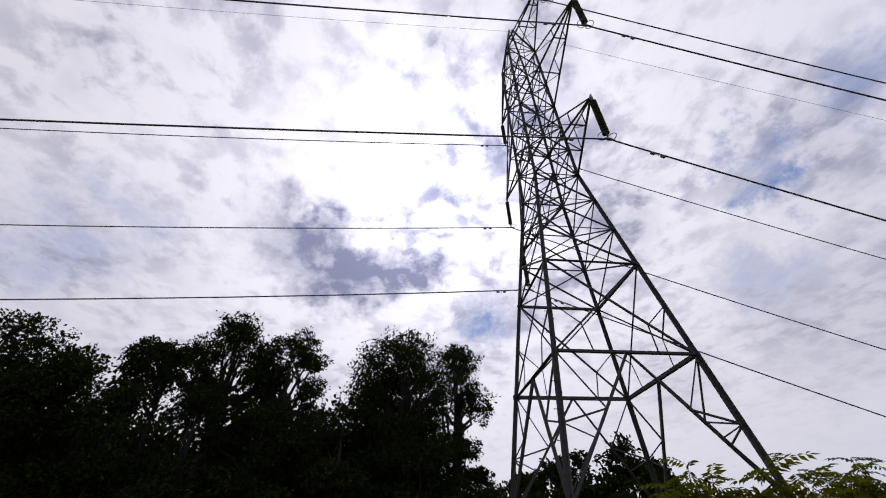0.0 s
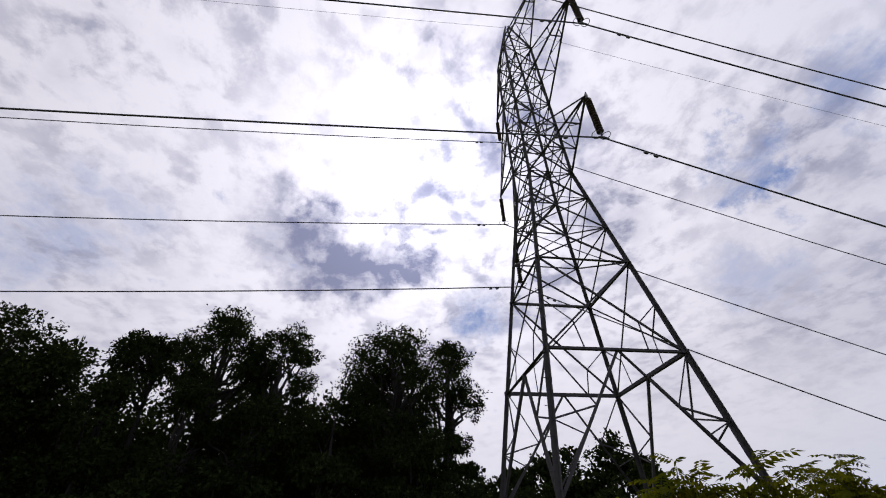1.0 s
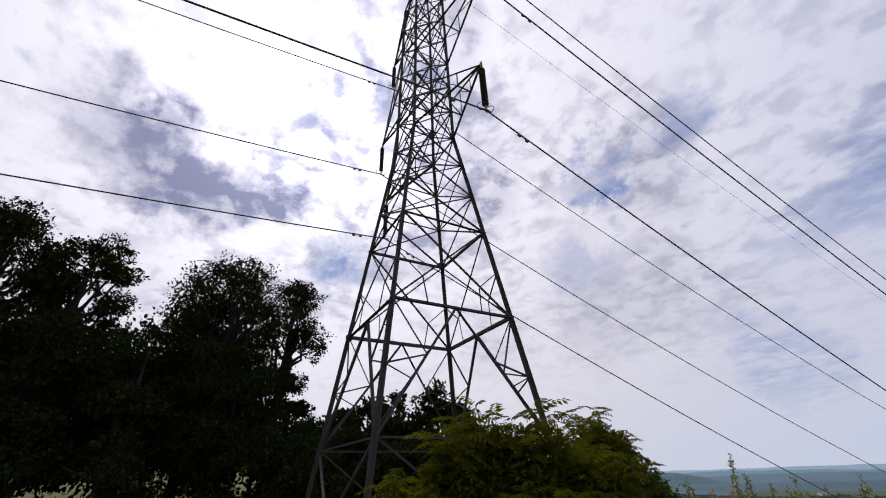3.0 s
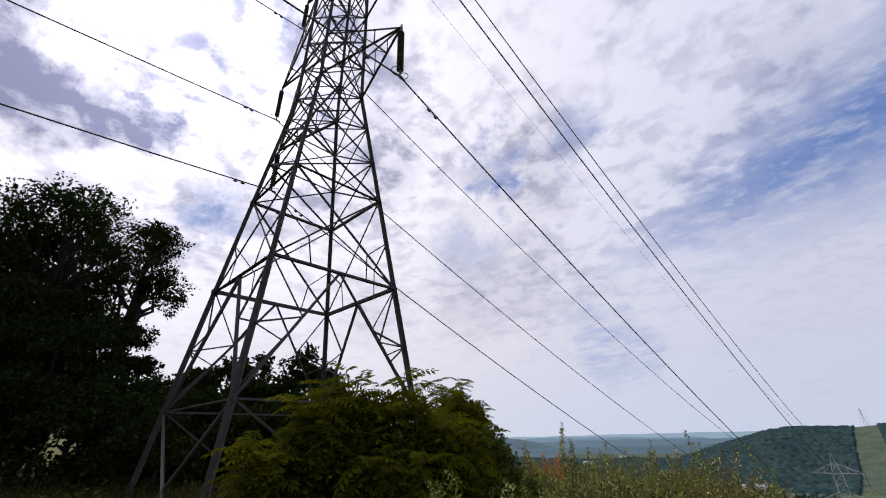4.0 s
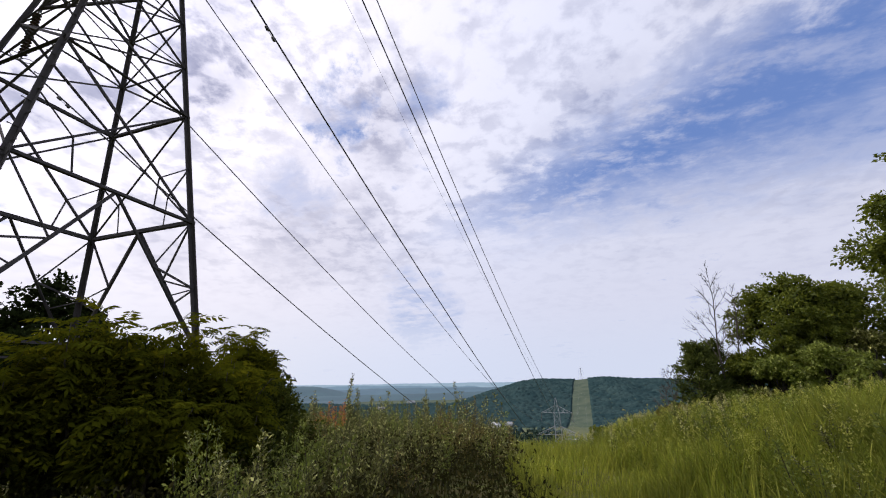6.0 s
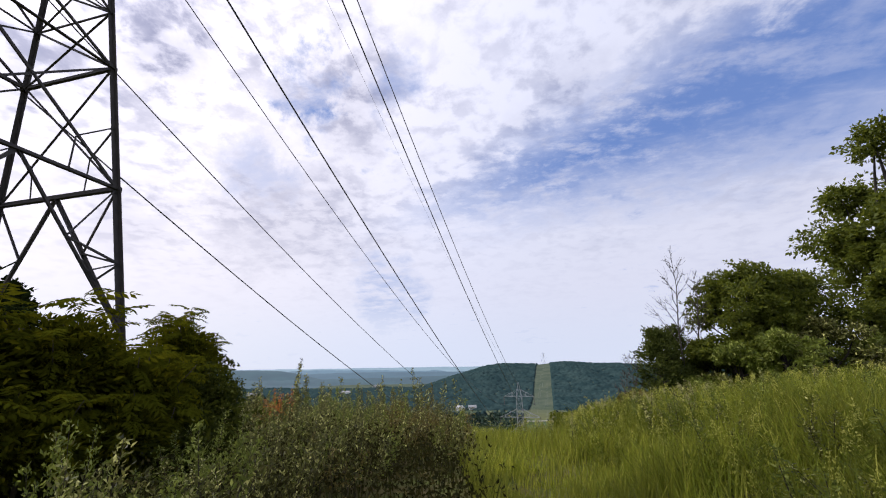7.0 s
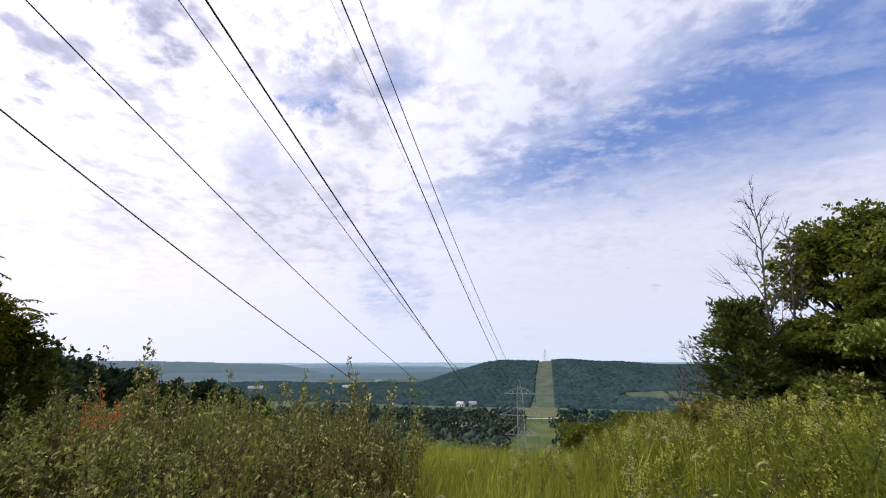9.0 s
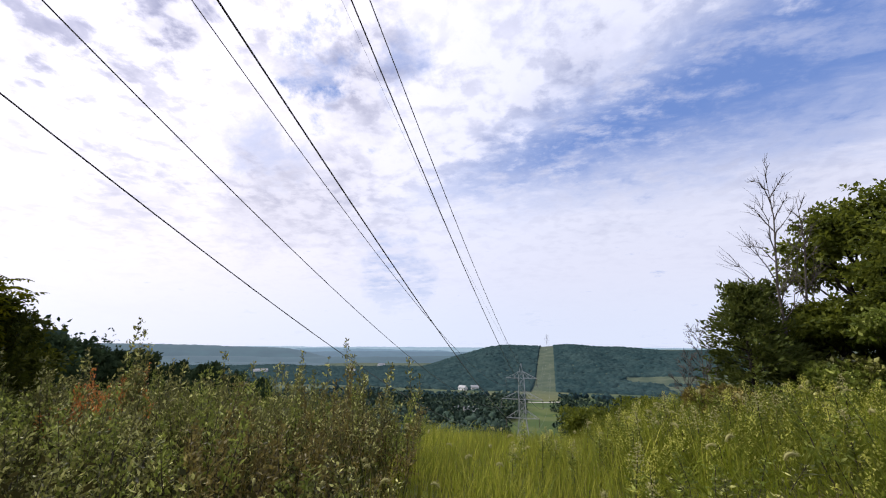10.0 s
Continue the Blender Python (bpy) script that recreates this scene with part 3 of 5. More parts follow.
def limb_path(rng, a, b, bend=0.12, count=5):
    a, b = np.array(a, float), np.array(b, float)
    length = np.linalg.norm(b - a)
    pts = [a + (b - a) * t + (rng.normal(0, bend * length * 0.5, 3) * math.sin(math.pi * t)) for t in np.linspace(0, 1, count)]
    return [tuple(p) for p in pts]


def broadleaf(name, x, y, top, half, base, leaves, size, mat, label, seed, group="", blobs=13, lean=(0, 0), trunk=0.0, gaps=0.0, shape=1.0):
    """A tree with a bent trunk, limbs and a crown of leaf sprays round many uneven clumps. Heights are above sea level of the scene."""
    rng = np.random.default_rng(seed)
    g = ground_at(x, y)
    tree = thing(name, pose(x, y, g - 0.05), label, "tree", group)
    h, b = top - g, base - g
    r = trunk or 0.018 * h + 0.03
    fork = b + (h - b) * 0.35
    spine = [(0, 0, 0), (rng.normal(0, 0.12), rng.normal(0, 0.12), fork * 0.5), (lean[0] * 0.5, lean[1] * 0.5, fork), (lean[0], lean[1], h * 0.9)]
    part_of(tree, "trunk", mesh_of("trunk", *tube_data(spine, [r * 1.25, r, r * 0.75, r * 0.15], 9), BARK, True), "rough grey-brown trunk")
    at, out, sizes = [], [], []
    tall = (h - b) / 2
    for k in range(blobs):
        u = rng.uniform(-0.95, 1.0)
        ring = math.sqrt(max(0.0, 1 - abs(u) ** (2.2 * shape))) * half
        a = rng.uniform(0, 2 * math.pi)
        d = ring * math.sqrt(rng.uniform(0.15, 0.8))
        rad = half * rng.uniform(0.30, 0.46)
        c = np.array([lean[0] + d * math.cos(a), lean[1] + d * math.sin(a), b + tall + u * (tall - rad * 0.6)])
        if k == 0:
            c = np.array([lean[0], lean[1], h - rad * 0.9])
        part_of(tree, "limb", mesh_of("limb", *tube_data(limb_path(rng, (lean[0] * 0.5, lean[1] * 0.5, min(fork, c[2] - 0.1) * rng.uniform(0.75, 1)), tuple(c)),
                                                         [r * 0.5, r * 0.4, r * 0.3, r * 0.2, r * 0.08], 6), BARK, True))
        sprays = max(6, int(34 * (1 - gaps)))
        for _ in range(sprays):
            d3 = rng.normal(0, 1, 3)
            d3 /= np.linalg.norm(d3)
            reach = rad * rng.uniform(0.33, 1.03)
            p = c + d3 * reach * np.array([1, 1, 0.8])
            n = max(4, int(leaves / blobs / sprays))
            spread = rad * 0.155
            at.append(p + rng.normal(0, spread, (n, 3)) * np.array([1, 1, 0.6]))
            out.append(np.tile(d3 * 0.8 + np.array([0, 0, -0.35]), (n, 1)))
            sizes.append(rng.uniform(0.7, 1.25, n) * size)
    part_of(tree, "crown", leaf_mesh("crown", np.concatenate(at), np.concatenate(out), np.concatenate(sizes), mat, rng, 0.55, 0.25, 0.7), "uneven leafy crown")
    return tree


def build_left_wood():
    dark = "tall dark backlit broadleaf tree at the wood's edge"
    eye = 1.6
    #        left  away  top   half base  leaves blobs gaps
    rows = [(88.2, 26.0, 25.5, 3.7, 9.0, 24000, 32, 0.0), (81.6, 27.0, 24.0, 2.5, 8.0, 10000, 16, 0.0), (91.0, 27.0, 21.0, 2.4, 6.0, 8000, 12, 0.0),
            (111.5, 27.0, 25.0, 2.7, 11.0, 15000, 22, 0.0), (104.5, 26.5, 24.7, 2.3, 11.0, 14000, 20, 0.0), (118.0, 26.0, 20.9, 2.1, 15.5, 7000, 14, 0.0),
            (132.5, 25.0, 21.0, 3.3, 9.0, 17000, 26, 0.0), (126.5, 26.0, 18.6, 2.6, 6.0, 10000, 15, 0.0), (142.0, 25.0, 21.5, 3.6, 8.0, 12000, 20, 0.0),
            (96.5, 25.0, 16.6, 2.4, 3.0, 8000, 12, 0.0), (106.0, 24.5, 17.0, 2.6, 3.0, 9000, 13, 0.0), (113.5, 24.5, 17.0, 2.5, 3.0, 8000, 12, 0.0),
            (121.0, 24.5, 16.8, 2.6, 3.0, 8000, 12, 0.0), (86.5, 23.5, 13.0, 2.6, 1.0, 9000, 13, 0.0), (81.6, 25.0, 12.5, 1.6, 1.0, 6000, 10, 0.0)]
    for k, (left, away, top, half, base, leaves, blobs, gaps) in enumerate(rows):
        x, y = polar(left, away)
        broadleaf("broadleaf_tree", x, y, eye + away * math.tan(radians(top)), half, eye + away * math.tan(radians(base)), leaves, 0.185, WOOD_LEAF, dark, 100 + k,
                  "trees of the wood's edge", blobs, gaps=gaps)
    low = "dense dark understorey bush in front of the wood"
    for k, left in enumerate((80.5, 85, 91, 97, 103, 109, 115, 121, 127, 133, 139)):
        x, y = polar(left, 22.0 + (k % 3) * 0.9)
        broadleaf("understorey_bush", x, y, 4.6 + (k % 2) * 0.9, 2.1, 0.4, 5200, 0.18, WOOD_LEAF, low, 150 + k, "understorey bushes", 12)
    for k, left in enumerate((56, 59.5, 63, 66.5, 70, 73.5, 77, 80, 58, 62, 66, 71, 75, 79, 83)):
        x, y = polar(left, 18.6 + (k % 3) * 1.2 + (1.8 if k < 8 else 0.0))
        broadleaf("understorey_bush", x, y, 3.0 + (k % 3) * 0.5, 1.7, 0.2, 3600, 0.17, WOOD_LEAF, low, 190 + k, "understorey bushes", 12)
    # beyond the tower
    rows = [(70.5, 27, 10.2, 1.7), (66.5, 28, 10.6, 1.9), (61.5, 27, 11.6, 2.0), (58.8, 29, 9.0, 1.4), (77.5, 38, 7.6, 2.6), (73.8, 33, 8.2, 2.0), (64, 25, 7.5, 2.2), (69, 25, 7.0, 2.0), (55, 30, 6.0, 2.4)]
    for k, (left, away, top, half) in enumerate(rows):
        x, y = polar(left, away)
        broadleaf("broadleaf_tree", x, y, eye + away * math.tan(radians(top)), half, 1.0, 4500, 0.25, WOOD_LEAF, "low dark tree in the clearing behind the tower", 170 + k, "trees behind the tower", 12)


    # the wooded spur falls away towards the valley
    k = 0
    for row, away in enumerate((50.0, 63.0)):
        for left in np.arange(37.0 + 0.7 * row, 72, 3.4 - 0.5 * row):
            rng = np.random.default_rng(230 + k)
            crest = np.interp(left, (36, 40, 45, 49, 54.5, 57.6, 61, 72), (-4.4, -2.9, -1.7, -0.9, 0.1, 0.7, 1.3, 2.4)) - 0.3 + 0.35 * row + rng.uniform(-0.35, 0.35)
            x, y = polar(left, away, (-0.2, 6.5))
            g = ground_at(x, y)
            top = max(1.6 + away * math.tan(radians(crest)), g + 3.0)
            broadleaf("broadleaf_tree", x, y, top, rng.uniform(1.9, 2.6), g + 0.3, 1900, 0.46, SPUR_LEAF, "dark rounded tree on the wooded spur beside the clearing", 230 + k, "trees on the spur", 10)
            k += 1


build_left_wood()


# ---------------------------------------------------------------- saplings with pinnate leaves
def frond_mesh(name, rng, length=0.5, pairs=8, mat=None):
    """A drooping pinnate leaf: paired leaflets that grow out of one rib."""
    verts, faces = [], []
    nodes = [0.0] + [0.14 + 0.80 * k / (pairs - 1) for k in range(pairs)] + [1.0]
    for t in nodes:
        y, z, w = length * t, length * (0.22 * t - 0.42 * t * t), 0.006 * (1 - 0.7 * t)
        verts += [Vector((-w, y, z)), Vector((w, y, z))]
    for k in range(len(nodes) - 1):
        faces.append((2 * k, 2 * k + 1, 2 * k + 3, 2 * k + 2))
    for k in range(1, len(nodes)):
        t = nodes[k]
        size = length * 0.37 * (1 - 0.5 * abs(t - 0.45)) * rng.uniform(0.85, 1.1)
        for side in ((-1, 1) if k < len(nodes) - 1 else (1,)):
            base = 2 * k + (side > 0)
            d = Vector((side, 0.5 + rng.uniform(-0.15, 0.15), -0.35 + rng.uniform(-0.25, 0.2))) if k < len(nodes) - 1 else Vector((0.1, 1, -0.5))
            d.normalize()
            w = d.cross(Vector((0, 0, 1))).normalized() * size * 0.21
            p, m, i = verts[base], verts[base] + d * size * 0.45, len(verts)
            verts += [m + w + Vector((0, 0, -0.012)), p + d * size + Vector((0, 0, -0.03)), m - w + Vector((0, 0, -0.012)), m + Vector((0, 0, 0.008))]
            faces += [(base, i, i + 3), (i, i + 1, i + 3), (i + 1, i + 2, i + 3), (i + 2, base, i + 3)]
    return mesh_of(name, verts, faces, mat or SUMAC_LEAF)


FRONDS = [frond_mesh("frond", np.random.default_rng(40 + k), 0.40 + 0.05 * k, 6 + k % 2) for k in range(5)]


def sapling(x, y, top, half, count, label, seed, low=0.25):
    """A many-stemmed sapling with whorls of pinnate leaves."""
    rng = np.random.default_rng(seed)
    g = ground_at(x, y)
    h = top - g
    tree = thing("sapling", pose(x, y, g - 0.03), label, "sapling", "pinnate-leaved saplings")
    stems = 7
    per = count // stems
    for s in range(stems):
        a = 2 * math.pi * (s + rng.uniform(-0.3, 0.3)) / stems
        d = half * (0.15 + 0.85 * math.sqrt(rng.uniform(0.05, 0.8))) if s else 0.05
        tip = (d * math.cos(a), d * math.sin(a), h * (1.0 if s == 0 else rng.uniform(0.74, 0.97)))
        path = limb_path(rng, (0.08 * math.cos(a), 0.08 * math.sin(a), 0), tip, 0.08, 6)
        part_of(tree, "stem", mesh_of("stem", *tube_data(path, [0.035, 0.03, 0.025, 0.018, 0.012, 0.005], 6), STEM, True))
        for k in range(per):
            t = min(1.0, low + (1 - low) * (k + 1) / per) ** 0.55
            i = min(int(t * 5), 4)
            p = np.array(path[i]) * (1 - (t * 5 - i)) + np.array(path[i + 1]) * (t * 5 - i)
            turn = k * 137.5 + rng.uniform(-25, 25)
            m = pose(*p, 0, 0, turn) @ pose(0, 0, 0, rng.uniform(-20, 38) if t > 0.9 else rng.uniform(-40, 15), rng.uniform(-20, 20), 0)
            size = rng.uniform(0.6, 0.98)
            part_of(tree, "frond", FRONDS[int(rng.integers(5))], "", m @ Matrix.Scale(size, 4))
    n = count * 16
    d = rng.normal(0, 1, (n, 3))
    d /= np.linalg.norm(d, axis=1, keepdims=True)
    d[:, 2] = np.abs(d[:, 2])
    lump = 0.82 + 0.16 * np.sin(d[:, 0] * 7 + seed) * np.sin(d[:, 1] * 6 + 2 * seed)
    at = np.array([0, 0, h * 0.42]) + d * np.array([half * 1.05, half * 1.05, h * 0.52]) * (lump * rng.uniform(0.55, 1.0, n) ** 0.6)[:, None]
    part_of(tree, "crown", leaf_mesh("crown", at, d + np.array([0, 0, -0.5]), rng.uniform(0.09, 0.16, n), SUMAC_LEAF, rng, 0.36, 0.2, 0.4), "dense mass of leaflets")
    return tree


def build_saplings():
    text = "leafy green sapling with drooping feathery pinnate leaves"
    sapling(-8.9, 10.1, 3.3, 1.0, 230, text, 1)
    sapling(-9.5, 10.7, 3.35, 0.9, 160, text, 2)
    sapling(-6.85, 4.75, 2.85, 0.95, 220, text, 3)
    sapling(-6.6, 5.9, 2.85, 0.95, 210, text, 4)
    sapling(-6.9, 3.8, 1.85, 0.7, 150, text, 5)
    sapling(-6.2, 6.8, 2.1, 0.8, 150, text, 6)
    sapling(-5.8, 4.9, 1.5, 0.8, 150, text, 7)
    sapling(-7.7, 8.2, 2.35, 0.9, 160, text, 8)
    sapling(-5.7, 6.2, 1.45, 0.7, 120, text, 9)
    fill = "dark leafy thicket bush under the saplings"
    for k, (x, y, top, half) in enumerate([(-6.6, 5.2, 1.5, 1.3), (-7.2, 6.8, 1.7, 1.4), (-7.9, 9.0, 1.9, 1.3), (-6.3, 8.2, 1.1, 1.1), (-9.6, 11.2, 2.5, 1.2), (-5.7, 6.6, 0.9, 1.0), (-11.0, 12.0, 2.3, 1.3)]):
        broadleaf("thicket_bush", x, y, top, half, ground_at(x, y) + 0.15, 6500, 0.10, THICKET_LEAF, fill, 200 + k, "thicket bushes", 11)


build_saplings()


# ---------------------------------------------------------------- right bank
def bare_tree(name, x, y, top, seed, label, lean=0.0, spread=0.9):
    """A dead tree: trunk, limbs and fine twigs without leaves."""
    rng = np.random.default_rng(seed)
    g = ground_at(x, y)
    h = top - g
    tree = thing(name, pose(x, y, g - 0.05), label, "tree", "dead trees")
    spine = [(0, 0, 0), (0.04, 0.0, h * 0.25), (0.0 + lean * 0.3, 0.03, h * 0.5), (0.06 + lean * 0.7, 0, h * 0.78), (lean, 0.02, h)]
    part_of(tree, "trunk", mesh_of("trunk", *tube_data(spine, [v * min(1.0, h / 4.5) for v in (0.038, 0.030, 0.021, 0.012, 0.003)], 8), DEAD_BARK, True), "bare grey trunk")
    for k in range(16):
        t = 0.36 + 0.6 * k / 16
        i = min(int(t * 4), 3)
        p = np.array(spine[i]) * (1 - (t * 4 - i)) + np.array(spine[i + 1]) * (t * 4 - i)
        a = k * 2.4 + rng.uniform(-0.4, 0.4)
        length = h * 0.30 * (1.15 - t) * rng.uniform(0.7, 1.2) * spread + 0.12
        end = p + np.array([math.cos(a) * length * 0.62, math.sin(a) * length * 0.62, length * rng.uniform(0.7, 1.1)])
        path = limb_path(rng, p, end, 0.08)
        limb = part_of(tree, "limb", mesh_of("limb", *tube_data(path, [v * min(1.0, h / 4.5) for v in (0.012, 0.010, 0.007, 0.005, 0.002)], 5), DEAD_BARK))
        soup = Soup()
        for j in range(16):
            u = rng.uniform(0.25, 1.0)
            q = np.array(path[int(u * 4)])
            e = q + (np.array([math.cos(a), math.sin(a), 1.2]) + rng.normal(0, 0.6, 3)) * length * rng.uniform(0.10, 0.26)
            soup.tube(limb_path(rng, q, e, 0.15, 3), [0.004, 0.003, 0.0016], 4)
        part_of(limb, "twig_spray", soup.mesh("twig_spray", DEAD_BARK))
    return tree


def cedar(x, y, top, half, seed, label):
    """A young ragged conifer with sprays of scale leaves."""
    rng = np.random.default_rng(seed)
    g = ground_at(x, y)
    h = top - g
    tree = thing("cedar_tree", pose(x, y, g - 0.04), label, "tree", "young cedars")
    part_of(tree, "trunk", mesh_of("trunk", *tube_data([(0, 0, 0), (0, 0, h * 0.5), (0, 0, h)], [0.06, 0.035, 0.006], 7), BARK, True))
    at, out, sizes = [], [], []
    for k in range(120):
        t = rng.uniform(0.03, 1.0)
        a = rng.uniform(0, 2 * math.pi)
        reach = half * (1 - t) ** 0.6 * rng.uniform(0.5, 1.1) + 0.06
        tip = np.array([math.cos(a) * reach, math.sin(a) * reach, h * t + reach * 0.25])
        if k % 3 == 0:
            part_of(tree, "bough", mesh_of("bough", *tube_data([(0, 0, h * t * 0.95), tuple(tip)], [0.014, 0.003], 5), BARK))
        n = 70
        u = rng.uniform(0.25, 1.05, (n, 1))
        at.append(np.array([0, 0, h * t * 0.95]) * (1 - u) + tip * u + rng.normal(0, 0.06, (n, 3)))
        out.append(np.tile(tip - np.array([0, 0, h * t * 0.9]), (n, 1)))
        sizes.append(rng.uniform(0.08, 0.15, n))
    part_of(tree, "crown", leaf_mesh("crown", np.concatenate(at), np.concatenate(out), np.concatenate(sizes), CEDAR_LEAF, rng, 0.3, 0.1, 0.35), "dense dark scale foliage")
    return tree


def build_right_bank():
    bare_tree("dead_tree", 4.05, 15.3, 5.15, 11, "slender bare dead tree with fine grey twigs", 0.2)
    bare_tree("dead_tree", 4.7, 15.8, 4.65, 12, "thin dead sapling beside a leafy tree", 0.25, 0.6)
    bare_tree("dead_tree", 2.6, 15.0, 2.0, 13, "small leafless bush of grey twigs", -0.1, 0.8)
    bare_tree("dead_tree", 2.3, 15.3, 1.5, 14, "small leafless bush of grey twigs", 0.1, 0.9)
    cedar(3.35, 15.0, 2.7, 1.0, 21, "ragged young dark green cedar on the bank")
    cedar(4.05, 15.7, 2.8, 1.05, 22, "ragged young dark green cedar on the bank")
    tree = "leafy green broadleaf tree on the grassy bank"
    broadleaf("broadleaf_tree", 6.5, 16.4, 5.05, 1.45, 0.5, 30000, 0.115, BANK_LEAF, tree, 31, "trees on the bank", 44)
    broadleaf("broadleaf_tree", 8.3, 17.2, 4.7, 1.6, 0.5, 24000, 0.12, BANK_LEAF, tree, 32, "trees on the bank", 38)
    broadleaf("broadleaf_tree", 12.9, 18.7, 10.6, 2.6, 0.2, 30000, 0.18, BANK_LEAF, "tall leafy tree at the edge of the bank", 33, "trees on the bank", 32)
    broadleaf("broadleaf_tree", 18.0, 17.0, 9.8, 3.2, 0.4, 16000, 0.21, BANK_LEAF, "tall leafy tree at the edge of the bank", 34, "trees on the bank", 16)
    broadleaf("broadleaf_tree", 11.5, 17.8, 5.7, 1.6, 0.3, 14000, 0.15, BANK_LEAF, tree, 35, "trees on the bank", 16)
    broadleaf("broadleaf_tree", 12.6, 18.0, 7.6, 1.8, 0.3, 16000, 0.16, BANK_LEAF, tree, 36, "trees on the bank", 17)
    bush = "rounded grey-green bush on the grassy bank"
    for k, (x, y, top, half, leaf) in enumerate([(5.2, 14.4, 2.3, 0.9, WEED_LEAF), (6.2, 14.2, 2.6, 1.0, WEED_LEAF), (7.5, 14.8, 3.0, 1.1, SHRUB_LEAF), (4.6, 14.7, 1.5, 0.65, SHRUB_LEAF),
                                                 (8.9, 15.0, 2.6, 1.2, WEED_LEAF), (10.6, 15.5, 3.0, 1.3, BANK_LEAF), (2.7, 14.2, 1.0, 0.7, BROWN_LEAF), (3.6, 14.0, 1.0, 0.5, SHRUB_LEAF), (4.1, 14.5, 1.4, 0.6, WEED_LEAF),
                                                 (5.0, 15.3, 2.6, 0.8, BANK_LEAF), (5.7, 15.1, 2.8, 0.9, BANK_LEAF), (9.8, 16.6, 3.6, 1.4, BANK_LEAF), (4.7, 15.4, 2.4, 0.8, BANK_LEAF), (0.9, 19.5, -0.1, 0.9, BANK_LEAF), (2.2, 19.0, 0.4, 0.9, BANK_LEAF), (6.8, 15.2, 3.2, 1.1, BANK_LEAF)]):
        broadleaf("bank_bush", x, y, top, half, ground_at(x, y) + 0.1, 7000, 0.09, leaf, bush, 220 + k, "bushes on the bank", 12)


build_right_bank()


# ---------------------------------------------------------------- shrubs and weeds of the meadow
def weed_shrub(x, y, top, stems, seed, mat, label, half=0.35, leaf=0.05, density=1.0):
    """Upright leafy stems from one root."""
    rng = np.random.default_rng(seed)
    g = ground_at(x, y)
    shrub = thing("weed_shrub", pose(x, y, g - 0.02), label, "shrub", "shrubs of the weed belt")
    at, out, sizes = [], [], []
    for s in range(stems):
        a, d = rng.uniform(0, 2 * math.pi), half * math.sqrt(rng.uniform(0, 1))
        h = (top - g) * (1.0 if s == 0 else rng.uniform(0.6, 0.9))
        tip = np.array([d * math.cos(a) * 1.2, d * math.sin(a) * 1.2, h])
        root = np.array([d * math.cos(a) * 0.4, d * math.sin(a) * 0.4, 0])
        path = limb_path(rng, root, tip, 0.05, 4)
        part_of(shrub, "stem", mesh_of("stem", *tube_data(path, [0.008, 0.006, 0.004, 0.002], 4), STEM))
        n = int(62 * density * h / 1.2)
        t = rng.uniform(0.2, 1.0, n) ** 0.7
        k = np.minimum((t * 3).astype(int), 2)
        arr = np.array(path)
        at.append(arr[k] + (arr[k + 1] - arr[k]) * (t * 3 - k)[:, None] + rng.normal(0, 1.0, (n, 3)) * np.array([0.055, 0.055, 0.02]) * (1.15 - 0.75 * t)[:, None])
        o = rng.normal(0, 1, (n, 3))
        o[:, 2] = np.abs(o[:, 2]) * 0.6 + 0.7
        out.append(o)
        sizes.append(rng.uniform(0.6, 1.3, n) * leaf * (1.15 - 0.4 * t))
    part_of(shrub, "foliage", leaf_mesh("foliage", np.concatenate(at), np.concatenate(out), np.concatenate(sizes), mat, rng, 0.42, 0.2, 0.3))
    return shrub


